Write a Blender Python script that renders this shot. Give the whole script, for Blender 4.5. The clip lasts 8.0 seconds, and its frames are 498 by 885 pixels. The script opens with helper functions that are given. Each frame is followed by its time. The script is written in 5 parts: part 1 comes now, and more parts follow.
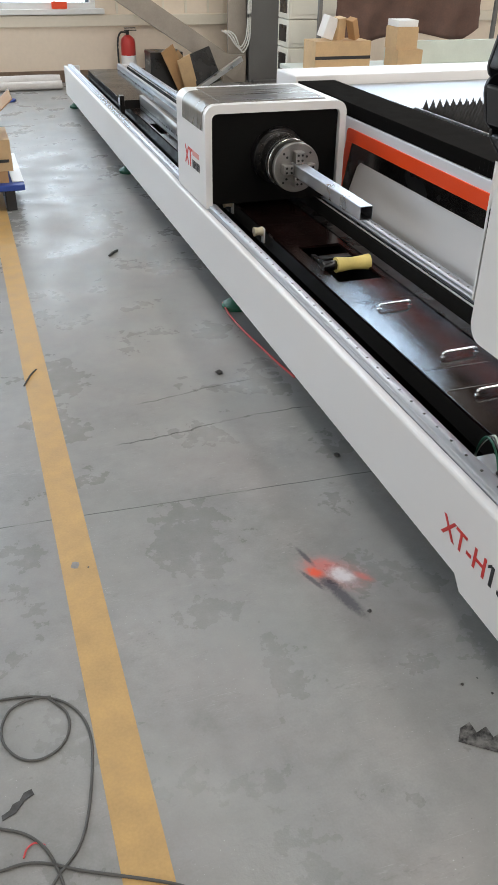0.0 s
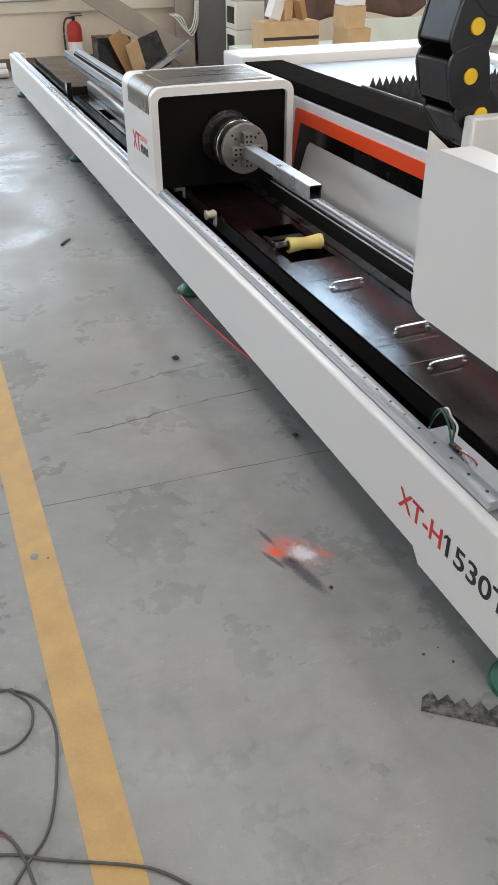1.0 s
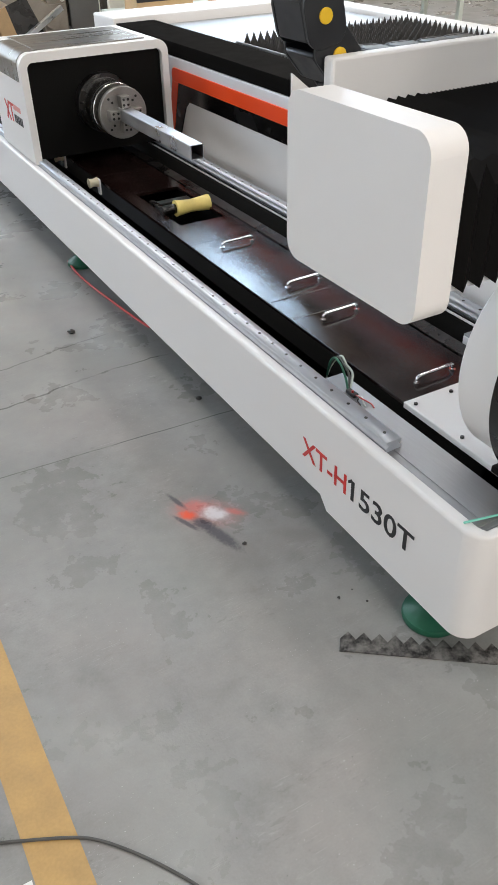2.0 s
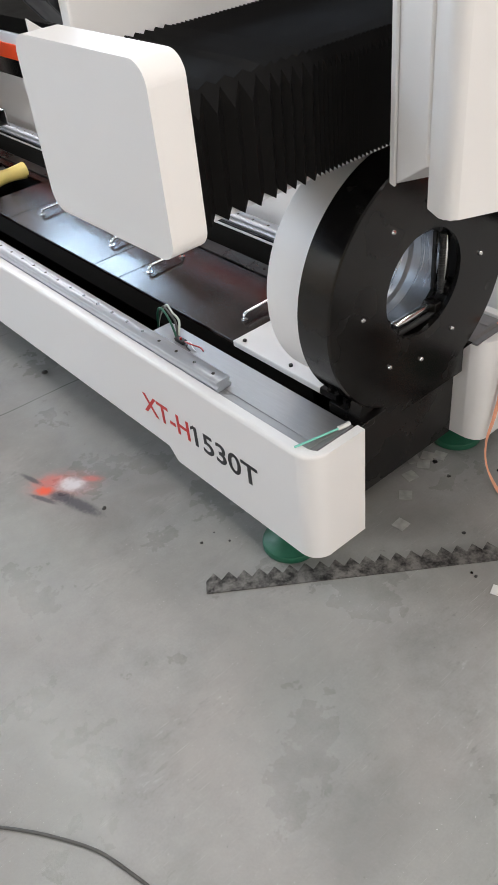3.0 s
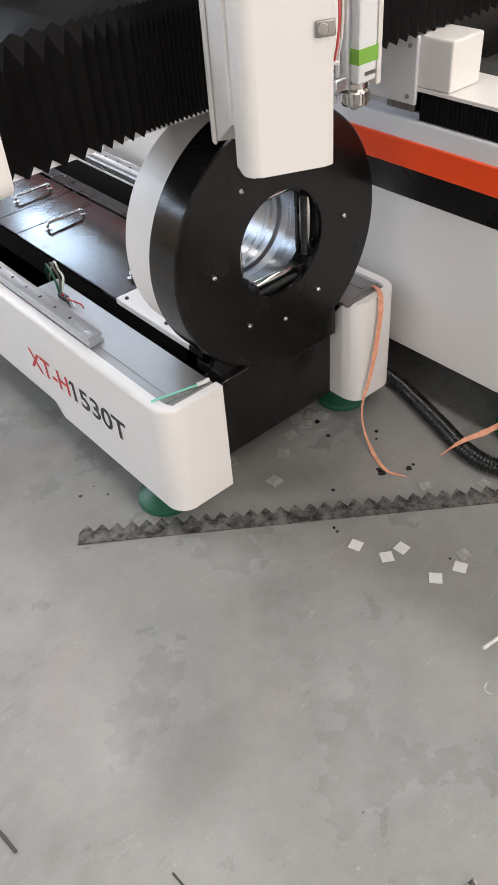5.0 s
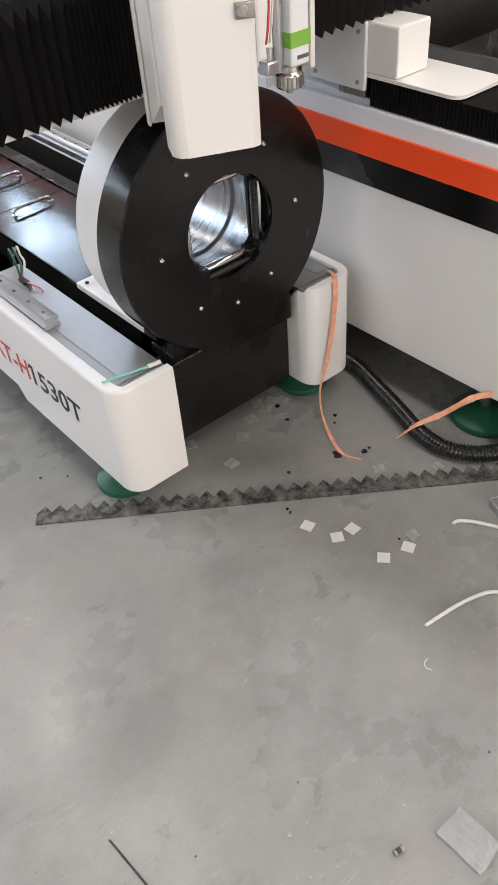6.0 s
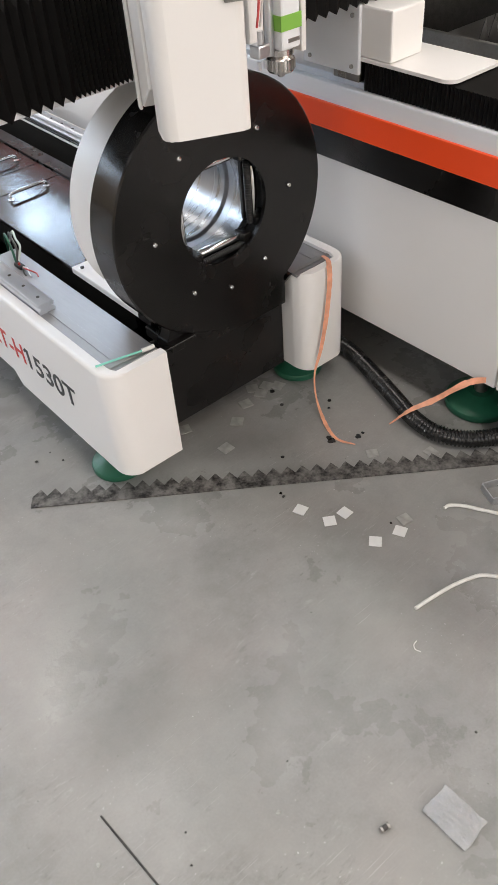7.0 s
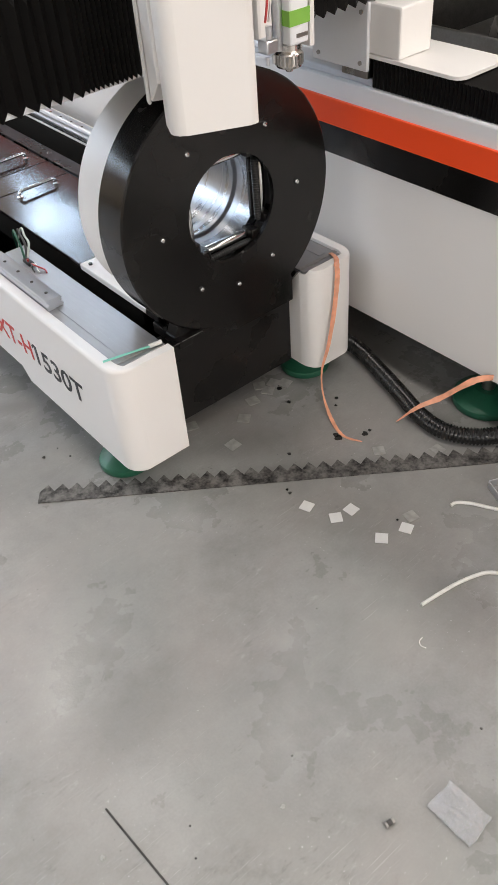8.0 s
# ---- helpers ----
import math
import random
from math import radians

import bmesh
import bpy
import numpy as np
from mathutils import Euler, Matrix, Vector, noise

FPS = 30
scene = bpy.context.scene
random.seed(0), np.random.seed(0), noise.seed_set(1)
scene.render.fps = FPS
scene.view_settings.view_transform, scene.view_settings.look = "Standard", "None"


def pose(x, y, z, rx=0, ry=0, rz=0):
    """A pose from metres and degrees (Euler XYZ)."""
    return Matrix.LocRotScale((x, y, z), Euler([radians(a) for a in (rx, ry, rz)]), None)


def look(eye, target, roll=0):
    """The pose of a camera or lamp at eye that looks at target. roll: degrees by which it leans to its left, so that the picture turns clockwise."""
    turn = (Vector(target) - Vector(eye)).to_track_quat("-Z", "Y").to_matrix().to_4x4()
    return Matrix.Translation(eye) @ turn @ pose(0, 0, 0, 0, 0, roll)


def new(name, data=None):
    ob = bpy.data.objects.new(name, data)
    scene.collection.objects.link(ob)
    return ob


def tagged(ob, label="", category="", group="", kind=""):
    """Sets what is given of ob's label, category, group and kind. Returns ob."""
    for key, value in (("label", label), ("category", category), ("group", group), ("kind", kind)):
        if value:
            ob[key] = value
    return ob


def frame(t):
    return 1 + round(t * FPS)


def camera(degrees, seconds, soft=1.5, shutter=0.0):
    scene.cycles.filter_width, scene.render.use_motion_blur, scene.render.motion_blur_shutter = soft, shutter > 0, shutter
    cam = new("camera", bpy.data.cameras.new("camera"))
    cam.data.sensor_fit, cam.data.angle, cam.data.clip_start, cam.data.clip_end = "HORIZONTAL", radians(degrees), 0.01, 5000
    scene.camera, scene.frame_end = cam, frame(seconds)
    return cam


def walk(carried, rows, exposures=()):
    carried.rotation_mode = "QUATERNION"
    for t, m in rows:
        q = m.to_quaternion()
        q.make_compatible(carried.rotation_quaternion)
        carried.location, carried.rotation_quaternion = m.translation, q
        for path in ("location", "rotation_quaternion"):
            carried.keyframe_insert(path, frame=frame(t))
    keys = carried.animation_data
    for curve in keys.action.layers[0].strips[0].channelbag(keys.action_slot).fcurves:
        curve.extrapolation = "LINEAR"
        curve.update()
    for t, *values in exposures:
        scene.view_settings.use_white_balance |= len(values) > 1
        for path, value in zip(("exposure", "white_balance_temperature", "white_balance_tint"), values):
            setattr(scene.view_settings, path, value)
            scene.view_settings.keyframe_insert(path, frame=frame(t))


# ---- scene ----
cam = camera(34.9, 8.0)
PATH = [
    (0, (0.295, -0.869, 1.661), (0.839, 0.728, 0.587), 0.9),
    (0.5, (0.302, -0.87, 1.662), (0.859, 0.716, 0.578), 0.4),
    (1, (0.334, -0.888, 1.645), (0.944, 0.667, 0.544), -0.2),
    (2.3, (0.405, -0.949, 1.608), (1.243, 0.421, 0.415), -2.5),
    (2.5, (0.437, -0.977, 1.603), (1.313, 0.347, 0.388), -3.4),
    (3, (0.515, -1.038, 1.581), (1.44, 0.214, 0.325), -6.9),
    (3.5, (0.573, -1.076, 1.553), (1.54, 0.118, 0.272), -9.0),
    (4, (0.558, -1.099, 1.549), (1.535, 0.073, 0.255), -8.9),
    (4.5, (0.552, -1.102, 1.572), (1.502, 0.075, 0.264), -6.7),
    (5, (0.697, -1.275, 1.566), (1.618, -0.088, 0.246), -5.0),
    (5.2, (0.739, -1.314, 1.553), (1.649, -0.115, 0.236), -4.7),
    (6.5, (0.764, -1.41, 1.554), (1.676, -0.241, 0.211), -5.0),
    (7, (0.768, -1.417, 1.554), (1.662, -0.245, 0.201), -5.0),
    (7.5, (0.762, -1.421, 1.55), (1.651, -0.241, 0.201), -5.1),
    (8, (0.762, -1.427, 1.545), (1.643, -0.241, 0.197), -5.2),
]
walk(cam, [(t, look(eye, target, roll)) for t, eye, target, roll in PATH], [(0.0, -0.36, 6850, 10), (1.0, -0.36, 6850, 10), (2.5, -0.15, 6830, 11), (3.5, -0.07, 6890, 12), (5.0, 0.01, 6980, 13), (8.0, 0.01, 7030, 13)])

# ---- world and light ----
world = bpy.data.worlds.new("sky")
scene.world = world
world.use_nodes = True
wn = world.node_tree.nodes
sky = wn.new("ShaderNodeTexSky")
sky.sky_type = "NISHITA"
sky.sun_disc = False
sky.sun_elevation = radians(48)
sky.sun_rotation = radians(150)
world.node_tree.links.new(sky.outputs[0], wn["Background"].inputs[0])
wn["Background"].inputs[1].default_value = 0.12
sun = new("sun", bpy.data.lights.new("sun", "SUN"))
sun.data.energy, sun.data.angle, sun.data.color = 0.5, radians(20), (1, 0.97, 0.93)
sun.matrix_world = look((0, 0, 30), (12, 17, 0))
scene.view_settings.exposure = 0.0


def area(name, at, target, w, h, power, colour):
    ob = new(name, bpy.data.lights.new(name, "AREA"))
    ob.data.shape, ob.data.size, ob.data.size_y = "RECTANGLE", w, h
    ob.data.energy, ob.data.color = power, colour
    ob.matrix_world = look(at, target)
    return ob


# hall measures
X0, X1, Y0, Y1, ZC = -9.0, 13.0, -13.0, 10.9, 7.8
SKYLIGHTS = [(-6.6, -5.2), (0.8, 2.2), (6.4, 7.8)]
for (a, b), power in zip(SKYLIGHTS, (120, 520, 600)):
    area("skylight_daylight", ((a + b) / 2, -1.0, ZC + 0.05), ((a + b) / 2, -0.999, 0), b - a, 18.0, power, (1.0, 0.99, 0.97))
area("window_daylight", (0.2, Y1 + 0.16, 1.98), (0.2, 0, 1.4), 3.6, 2.1, 120, (0.72, 0.86, 1.0))
area("window_daylight", (7.7, Y1 + 0.16, 2.22), (7.7, 0, 1.6), 5.8, 1.7, 170, (0.80, 0.90, 1.0))
area("window_daylight", (7.4, Y1 + 0.16, 5.35), (7.4, 0, 4.0), 3.5, 1.6, 300, (0.56, 0.76, 1.0))
area("window_daylight", (X0 - 0.16, -1.0, 4.3), (0, -1.0, 2.0), 12.0, 2.2, 330, (0.84, 0.92, 1.0))
area("window_daylight", (4.0, Y0 - 0.16, 3.9), (4.0, 0, 1.5), 12.0, 2.4, 860, (1.0, 0.97, 0.94))
area("window_daylight", (-4.2, Y1 + 0.16, 5.9), (-4.2, 0, 3.4), 7.0, 3.1, 560, (0.62, 0.79, 1.0))


# ---- materials ----
def mat(name, colour, rough=0.5, metal=0.0, noise_amount=0.08, scale=6.0, fine=60.0, bump=0.02, rough_var=0.1, spec=0.5, coat=0.0, stretch=(1, 1, 1), span=(0.35, 1.1)):
    """A surface with variation at two scales, in world-sized coordinates."""
    m = bpy.data.materials.new(name)
    m.use_nodes = True
    nt = m.node_tree
    n, l = nt.nodes, nt.links
    p = n["Principled BSDF"]
    tc = n.new("ShaderNodeTexCoord")
    mp = n.new("ShaderNodeMapping")
    mp.inputs["Scale"].default_value = stretch
    l.new(tc.outputs["Object"], mp.inputs[0])
    big, small = n.new("ShaderNodeTexNoise"), n.new("ShaderNodeTexNoise")
    big.inputs["Scale"].default_value, small.inputs["Scale"].default_value = scale, fine
    big.inputs["Detail"].default_value, small.inputs["Detail"].default_value = 5, 3
    for t in (big, small):
        l.new(mp.outputs[0], t.inputs["Vector"])
    add = n.new("ShaderNodeMath")
    add.operation = "MULTIPLY_ADD"
    l.new(small.outputs["Fac"], add.inputs[0])
    add.inputs[1].default_value = 0.45
    l.new(big.outputs["Fac"], add.inputs[2])
    ramp = n.new("ShaderNodeMapRange")
    ramp.inputs["From Min"].default_value, ramp.inputs["From Max"].default_value = span
    ramp.inputs["To Min"].default_value, ramp.inputs["To Max"].default_value = 1 - noise_amount, 1 + noise_amount
    l.new(add.outputs[0], ramp.inputs["Value"])
    mul = n.new("ShaderNodeVectorMath")
    mul.operation = "SCALE"
    mul.inputs[0].default_value = colour
    l.new(ramp.outputs[0], mul.inputs["Scale"])
    l.new(mul.outputs[0], p.inputs["Base Color"])
    rr = n.new("ShaderNodeMapRange")
    rr.inputs["From Min"].default_value, rr.inputs["From Max"].default_value = 0.3, 0.7
    rr.inputs["To Min"].default_value, rr.inputs["To Max"].default_value = max(0.02, rough - rough_var), min(1, rough + rough_var)
    l.new(big.outputs["Fac"], rr.inputs["Value"])
    l.new(rr.outputs[0], p.inputs["Roughness"])
    p.inputs["Metallic"].default_value = metal
    p.inputs["Specular IOR Level"].default_value = spec
    p.inputs["Coat Weight"].default_value = coat
    if bump:
        b = n.new("ShaderNodeBump")
        b.inputs["Strength"].default_value = bump * 10
        b.inputs["Distance"].default_value = 0.0015
        l.new(add.outputs[0], b.inputs["Height"])
        l.new(b.outputs[0], p.inputs["Normal"])
    return m


WHITE = mat("white_powder_coat", (0.78, 0.762, 0.745), 0.38, noise_amount=0.03, scale=2, fine=900, bump=0.008)
GREY_PAINT = mat("light_grey_paint", (0.72, 0.74, 0.77), 0.4, noise_amount=0.03, scale=3, fine=700, bump=0.008)
BLACK = mat("black_gloss_paint", (0.0042, 0.0036, 0.0034), 0.24, noise_amount=0.6, scale=5, fine=110, bump=0.012, rough_var=0.11)
BLACK_SATIN = mat("black_satin_paint", (0.0048, 0.0040, 0.0037), 0.3, noise_amount=0.8, scale=7, fine=90, bump=0.02)
PLATE = mat("dark_brown_plate_paint", (0.010, 0.0045, 0.004), 0.17, noise_amount=0.5, scale=5, fine=150, bump=0.005, rough_var=0.06, spec=0.45)
CLOTH = mat("black_bellows_cloth", (0.0038, 0.0035, 0.0035), 0.55, noise_amount=0.3, scale=12, fine=400, bump=0.03, spec=0.11)
MATT = mat("matt_black_paint", (0.004, 0.0038, 0.0035), 0.6, noise_amount=0.4, scale=9, fine=90, bump=0.02, spec=0.12)
SLEEVE = mat("grey_turned_steel", (0.40, 0.42, 0.45), 0.3, 1.0, noise_amount=0.2, scale=5, fine=200, bump=0.01, stretch=(0.3, 5, 0.3))
STEEL = mat("ground_steel", (0.56, 0.60, 0.66), 0.34, 0.6, noise_amount=0.12, scale=5, fine=220, bump=0.01, stretch=(1, 0.08, 1))
STRIP = mat("milled_steel_strip", (0.34, 0.34, 0.345), 0.46, 0.7, noise_amount=0.12, scale=5, fine=220, bump=0.01, stretch=(1, 0.08, 1))
SHEET = mat("bright_sheet_steel", (0.42, 0.43, 0.44), 0.42, 0.6, noise_amount=0.08, scale=3, fine=90, bump=0.004, rough_var=0.06)
CHROME = mat("polished_steel", (0.72, 0.72, 0.72), 0.12, 1.0, noise_amount=0.08, scale=9, fine=120, bump=0.004, rough_var=0.05)
TURNED = mat("turned_steel", (0.60, 0.58, 0.56), 0.22, 1.0, noise_amount=0.2, scale=5, fine=300, bump=0.012, stretch=(0.2, 6, 0.2))
DULL = mat("dull_steel", (0.34, 0.33, 0.315), 0.42, 1.0, noise_amount=0.25, scale=8, fine=140, bump=0.02)
GALV = mat("galvanised_tube", (0.66, 0.68, 0.71), 0.34, 1.0, noise_amount=0.15, scale=7, fine=160, bump=0.012)
CHANNEL = mat("dull_channel_steel", (0.26, 0.255, 0.25), 0.38, 0.8, noise_amount=0.25, scale=5, fine=140, bump=0.012, stretch=(1, 0.2, 1))
BRUSHED = mat("brushed_dark_steel", (0.19, 0.182, 0.17), 0.3, 1.0, noise_amount=0.2, scale=6, fine=200, bump=0.012, stretch=(0.15, 4, 1))
SCRAP = mat("blotched_scrap_steel", (0.105, 0.100, 0.094), 0.48, 0.2, noise_amount=0.9, scale=34, fine=150, bump=0.05, span=(0.54, 0.90))
BURNT = mat("burnt_mill_steel", (0.050, 0.048, 0.046), 0.55, 0.25, noise_amount=0.75, scale=34, fine=170, bump=0.04)
ORANGE = mat("orange_paint", (0.90, 0.075, 0.012), 0.4, noise_amount=0.05, scale=4, fine=300, bump=0.008)
YELLOW = mat("yellow_plastic", (0.85, 0.52, 0.02), 0.45, noise_amount=0.05)
ROLLER = mat("yellow_roller_rubber", (0.78, 0.62, 0.20), 0.55, noise_amount=0.1, scale=20)
CREAM = mat("cream_roller_rubber", (0.70, 0.62, 0.45), 0.55, noise_amount=0.1, scale=20)
GREEN = mat("green_foot_paint", (0.01, 0.10, 0.055), 0.42, noise_amount=0.25, scale=18)
GREENLAB = mat("green_label", (0.20, 0.45, 0.07), 0.5, noise_amount=0.06)
RED = mat("red_paint", (0.44, 0.025, 0.02), 0.35, noise_amount=0.08)
REDLET = mat("red_letter_film", (0.62, 0.035, 0.03), 0.45, noise_amount=0.05)
BLKLET = mat("black_letter_film", (0.02, 0.02, 0.022), 0.45, noise_amount=0.05)
PINKLET = mat("faded_red_film", (0.72, 0.30, 0.28), 0.45, noise_amount=0.05)
RUBBER = mat("black_rubber", (0.02, 0.02, 0.02), 0.45, noise_amount=0.3, scale=25)
CHAIN = mat("black_chain_plastic", (0.012, 0.013, 0.016), 0.42, noise_amount=0.2, scale=20)
OIL = mat("dark_oil", (0.008, 0.008, 0.008), 0.25, noise_amount=0.2, scale=40)
GLOSSY = mat("glossy_black_hose", (0.010, 0.010, 0.010), 0.25, noise_amount=0.3, scale=25)
CABLE = mat("grey_black_cable", (0.07, 0.068, 0.064), 0.5, noise_amount=0.2, scale=25)
REDWIRE = mat("red_wire", (0.58, 0.07, 0.07), 0.45, noise_amount=0.1)
STRAP = mat("orange_strap", (0.82, 0.37, 0.23), 0.5, noise_amount=0.3, scale=40)
STRING = mat("white_string", (0.70, 0.69, 0.66), 0.7, noise_amount=0.12, scale=60)
CARD = mat("brown_cardboard", (0.42, 0.24, 0.11), 0.75, noise_amount=0.14, scale=9)
CARD2 = mat("pale_cardboard", (0.55, 0.37, 0.20), 0.75, noise_amount=0.14, scale=9)
PAPER = mat("white_paper", (0.78, 0.77, 0.75), 0.7, noise_amount=0.08)
FABRIC = mat("brown_fabric", (0.12, 0.068, 0.054), 0.9, noise_amount=0.3, scale=9, bump=0.06)
CABINET = mat("cream_cabinet_paint", (0.72, 0.70, 0.61), 0.45, noise_amount=0.04)
PALEGREEN = mat("pale_green_paint", (0.60, 0.64, 0.58), 0.5, noise_amount=0.08)
COLUMN = mat("grey_steel_paint", (0.13, 0.125, 0.12), 0.55, noise_amount=0.15, scale=4)
BRACE = mat("grey_brown_steel_paint", (0.33, 0.285, 0.24), 0.55, noise_amount=0.2, scale=5)
WALL = mat("cream_wall_panel", (0.76, 0.65, 0.53), 0.6, noise_amount=0.08, scale=1.2, fine=25)
WALLWHITE = mat("white_wall_panel", (0.72, 0.66, 0.55), 0.6, noise_amount=0.06, scale=1.2, fine=25)
PLINTH = mat("dirty_plinth", (0.20, 0.14, 0.10), 0.8, noise_amount=0.35, scale=7, fine=60)
FRAMEW = mat("white_window_frame", (0.72, 0.72, 0.71), 0.4, noise_amount=0.05)
CEIL = mat("grey_ceiling_sheet", (0.16, 0.16, 0.16), 0.6, noise_amount=0.08, scale=0.8, fine=15)
BLUE = mat("blue_steel_paint", (0.02, 0.06, 0.30), 0.45, noise_amount=0.2)
WOOD = mat("rough_wood", (0.36, 0.23, 0.12), 0.8, noise_amount=0.25, scale=6, stretch=(1, 6, 1))
LINEPAINT = mat("worn_yellow_line_paint", (0.47, 0.29, 0.105), 0.55, noise_amount=0.22, scale=11, fine=140, bump=0.02)
PINK = mat("white_pipe_wrap", (0.66, 0.63, 0.60), 0.6, noise_amount=0.2, scale=5)
STAIN = mat("grey_concrete_spot", (0.22, 0.21, 0.20), 0.6, noise_amount=0.3, scale=60)
TEAL = mat("teal_plastic", (0.18, 0.55, 0.45), 0.5, noise_amount=0.08)


def glass(name, tint=(1, 1, 1), rough=0.02):
    m = bpy.data.materials.new(name)
    m.use_nodes = True
    p = m.node_tree.nodes["Principled BSDF"]
    p.inputs["Base Color"].default_value = (*tint, 1)
    p.inputs["Roughness"].default_value = rough
    p.inputs["Transmission Weight"].default_value = 1.0
    p.inputs["IOR"].default_value = 1.3
    return m


GLASS = glass("window_glass")
FILM = glass("clear_plastic_film", (0.97, 0.98, 1.0), 0.14)
FILM.node_tree.nodes["Principled BSDF"].inputs["Transmission Weight"].default_value = 0.80


def concrete():
    """Polished grey concrete with patches, scratches, saw joint, cracks and one sprayed paint mark."""
    m = bpy.data.materials.new("polished_concrete")
    m.use_nodes = True
    nt = m.node_tree
    n, l = nt.nodes, nt.links
    p = n["Principled BSDF"]
    tc = n.new("ShaderNodeTexCoord")

    def noise(scale, detail=5, rough=0.6, stretch=None, rot=0.0):
        t = n.new("ShaderNodeTexNoise")
        t.inputs["Scale"].default_value, t.inputs["Detail"].default_value, t.inputs["Roughness"].default_value = scale, detail, rough
        if stretch:
            mp = n.new("ShaderNodeMapping")
            mp.inputs["Scale"].default_value = stretch
            mp.inputs["Rotation"].default_value = (0, 0, rot)
            l.new(tc.outputs["Object"], mp.inputs[0])
            l.new(mp.outputs[0], t.inputs["Vector"])
        else:
            l.new(tc.outputs["Object"], t.inputs["Vector"])
        return t.outputs["Fac"]

    def op(kind, a, b=None, c=None):
        x = n.new("ShaderNodeMath")
        x.operation = kind
        for i, v in enumerate((a, b, c)):
            if v is None:
                continue
            if isinstance(v, (int, float)):
                x.inputs[i].default_value = v
            else:
                l.new(v, x.inputs[i])
        return x.outputs[0]

    def remap(v, a, b, c, d):
        x = n.new("ShaderNodeMapRange")
        x.interpolation_type = "SMOOTHSTEP"
        for k, q in zip(("From Min", "From Max", "To Min", "To Max"), (a, b, c, d)):
            x.inputs[k].default_value = q
        l.new(v, x.inputs["Value"])
        return x.outputs[0]

    def mix(fac, a, b):
        x = n.new("ShaderNodeMix")
        x.data_type = "RGBA"
        l.new(fac, x.inputs[0])
        for i, v in ((6, a), (7, b)):
            if isinstance(v, tuple):
                x.inputs[i].default_value = (*v, 1)
            else:
                l.new(v, x.inputs[i])
        return x.outputs[2]

    sep = n.new("ShaderNodeSeparateXYZ")
    l.new(tc.outputs["Object"], sep.inputs[0])
    X, Y = sep.outputs[0], sep.outputs[1]
    cloud, patch, grain = noise(1.3, 4, 0.5), noise(6.0, 5, 0.6), noise(170, 2, 0.5)
    mottle = noise(19, 5, 0.6)
    tone = op("ADD", op("ADD", op("MULTIPLY", cloud, 0.34), op("MULTIPLY", patch, 0.30)), op("ADD", op("MULTIPLY", mottle, 0.24), op("MULTIPLY", grain, 0.12)))
    col = mix(remap(tone, 0.30, 0.70, 0, 1), (0.180, 0.181, 0.174), (0.335, 0.331, 0.320))
    warm = remap(noise(3.1, 3, 0.4), 0.32, 0.78, 0, 0.55)
    col = mix(warm, col, (0.292, 0.264, 0.248))
    cool = remap(noise(2.4, 3, 0.4), 0.34, 0.76, 0, 0.4)
    col = mix(cool, col, (0.235, 0.250, 0.234))
    # rubbed smudges, soft at their rims and broken by grain
    smudge = op("MULTIPLY", remap(noise(3.7, 5, 0.62), 0.46, 0.86, 0, 1), remap(noise(48, 5, 0.75), 0.30, 0.72, 0.1, 0.8))
    col = mix(smudge, col, (0.135, 0.134, 0.129))
    # scuffed spots: short broken strokes, dark and pale side by side
    for rot, k, seed in ((0.9, 0.60, 0.0), (-0.35, 0.50, 3.0), (1.7, 0.45, 5.0)):
        where = remap(noise(3.4 + seed, 5, 0.65), 0.55, 0.72, 0, 1)
        streak = noise(26 + 3 * seed, 6, 0.75, (0.7, 2.2, 1), rot)
        col = mix(op("MULTIPLY", where, remap(streak, 0.53, 0.64, 0, k)), col, (0.13, 0.129, 0.125))
        col = mix(op("MULTIPLY", where, remap(op("SUBTRACT", 1.0, streak), 0.55, 0.66, 0, k)), col, (0.42, 0.417, 0.405))
    # fine pale scratches in four ways
    for rot, s in ((0.5, 1), (-0.9, 2), (1.5, 3), (0.05, 4)):
        scr = remap(noise(7 + s, 3, 0.5, (1.0, 60, 1), rot), 0.65, 0.71, 0, 0.55)
        col = mix(op("MULTIPLY", scr, remap(noise(2.3 + s, 3), 0.50, 0.66, 0, 1)), col, (0.44, 0.437, 0.425))
    specks = remap(noise(150, 1), 0.72, 0.77, 0, 0.75)
    col = mix(op("MULTIPLY", specks, remap(noise(2.9, 4), 0.47, 0.62, 0, 1)), col, (0.56, 0.56, 0.55))
    dark = remap(noise(120, 1), 0.76, 0.80, 0, 0.7)
    col = mix(op("MULTIPLY", dark, remap(noise(1.7, 3), 0.48, 0.6, 0, 1)), col, (0.08, 0.08, 0.08))
    wob = op("MULTIPLY", op("SUBTRACT", noise(2.2, 6), 0.5), 0.14)

    def crack(y0, slope, x0, x1, w, depth, bend):
        d = op("ABSOLUTE", op("SUBTRACT", op("ADD", Y, op("MULTIPLY", wob, bend)), op("MULTIPLY_ADD", X, slope, y0)))
        line = remap(d, w * 0.4, w, depth, 0)
        gate = op("MULTIPLY", remap(X, x0, x0 + 0.08, 0, 1), remap(X, x1 - 0.08, x1, 1, 0))
        return op("MULTIPLY", op("MULTIPLY", line, gate), remap(noise(6, 3), 0.36, 0.5, 0.25, 1))

    for c in ((1.351, -0.0486, -6, 12, 0.0035, 0.85, 0.15), (1.68, 0.085, 0.62, 1.5, 0.0065, 0.9, 1.0), (1.90, 0.164, 0.75, 1.35, 0.006, 0.7, 1.0), (5.3, -0.03, -6, 12, 0.006, 0.6, 0.2)):
        col = mix(crack(*c), col, (0.055, 0.053, 0.05))

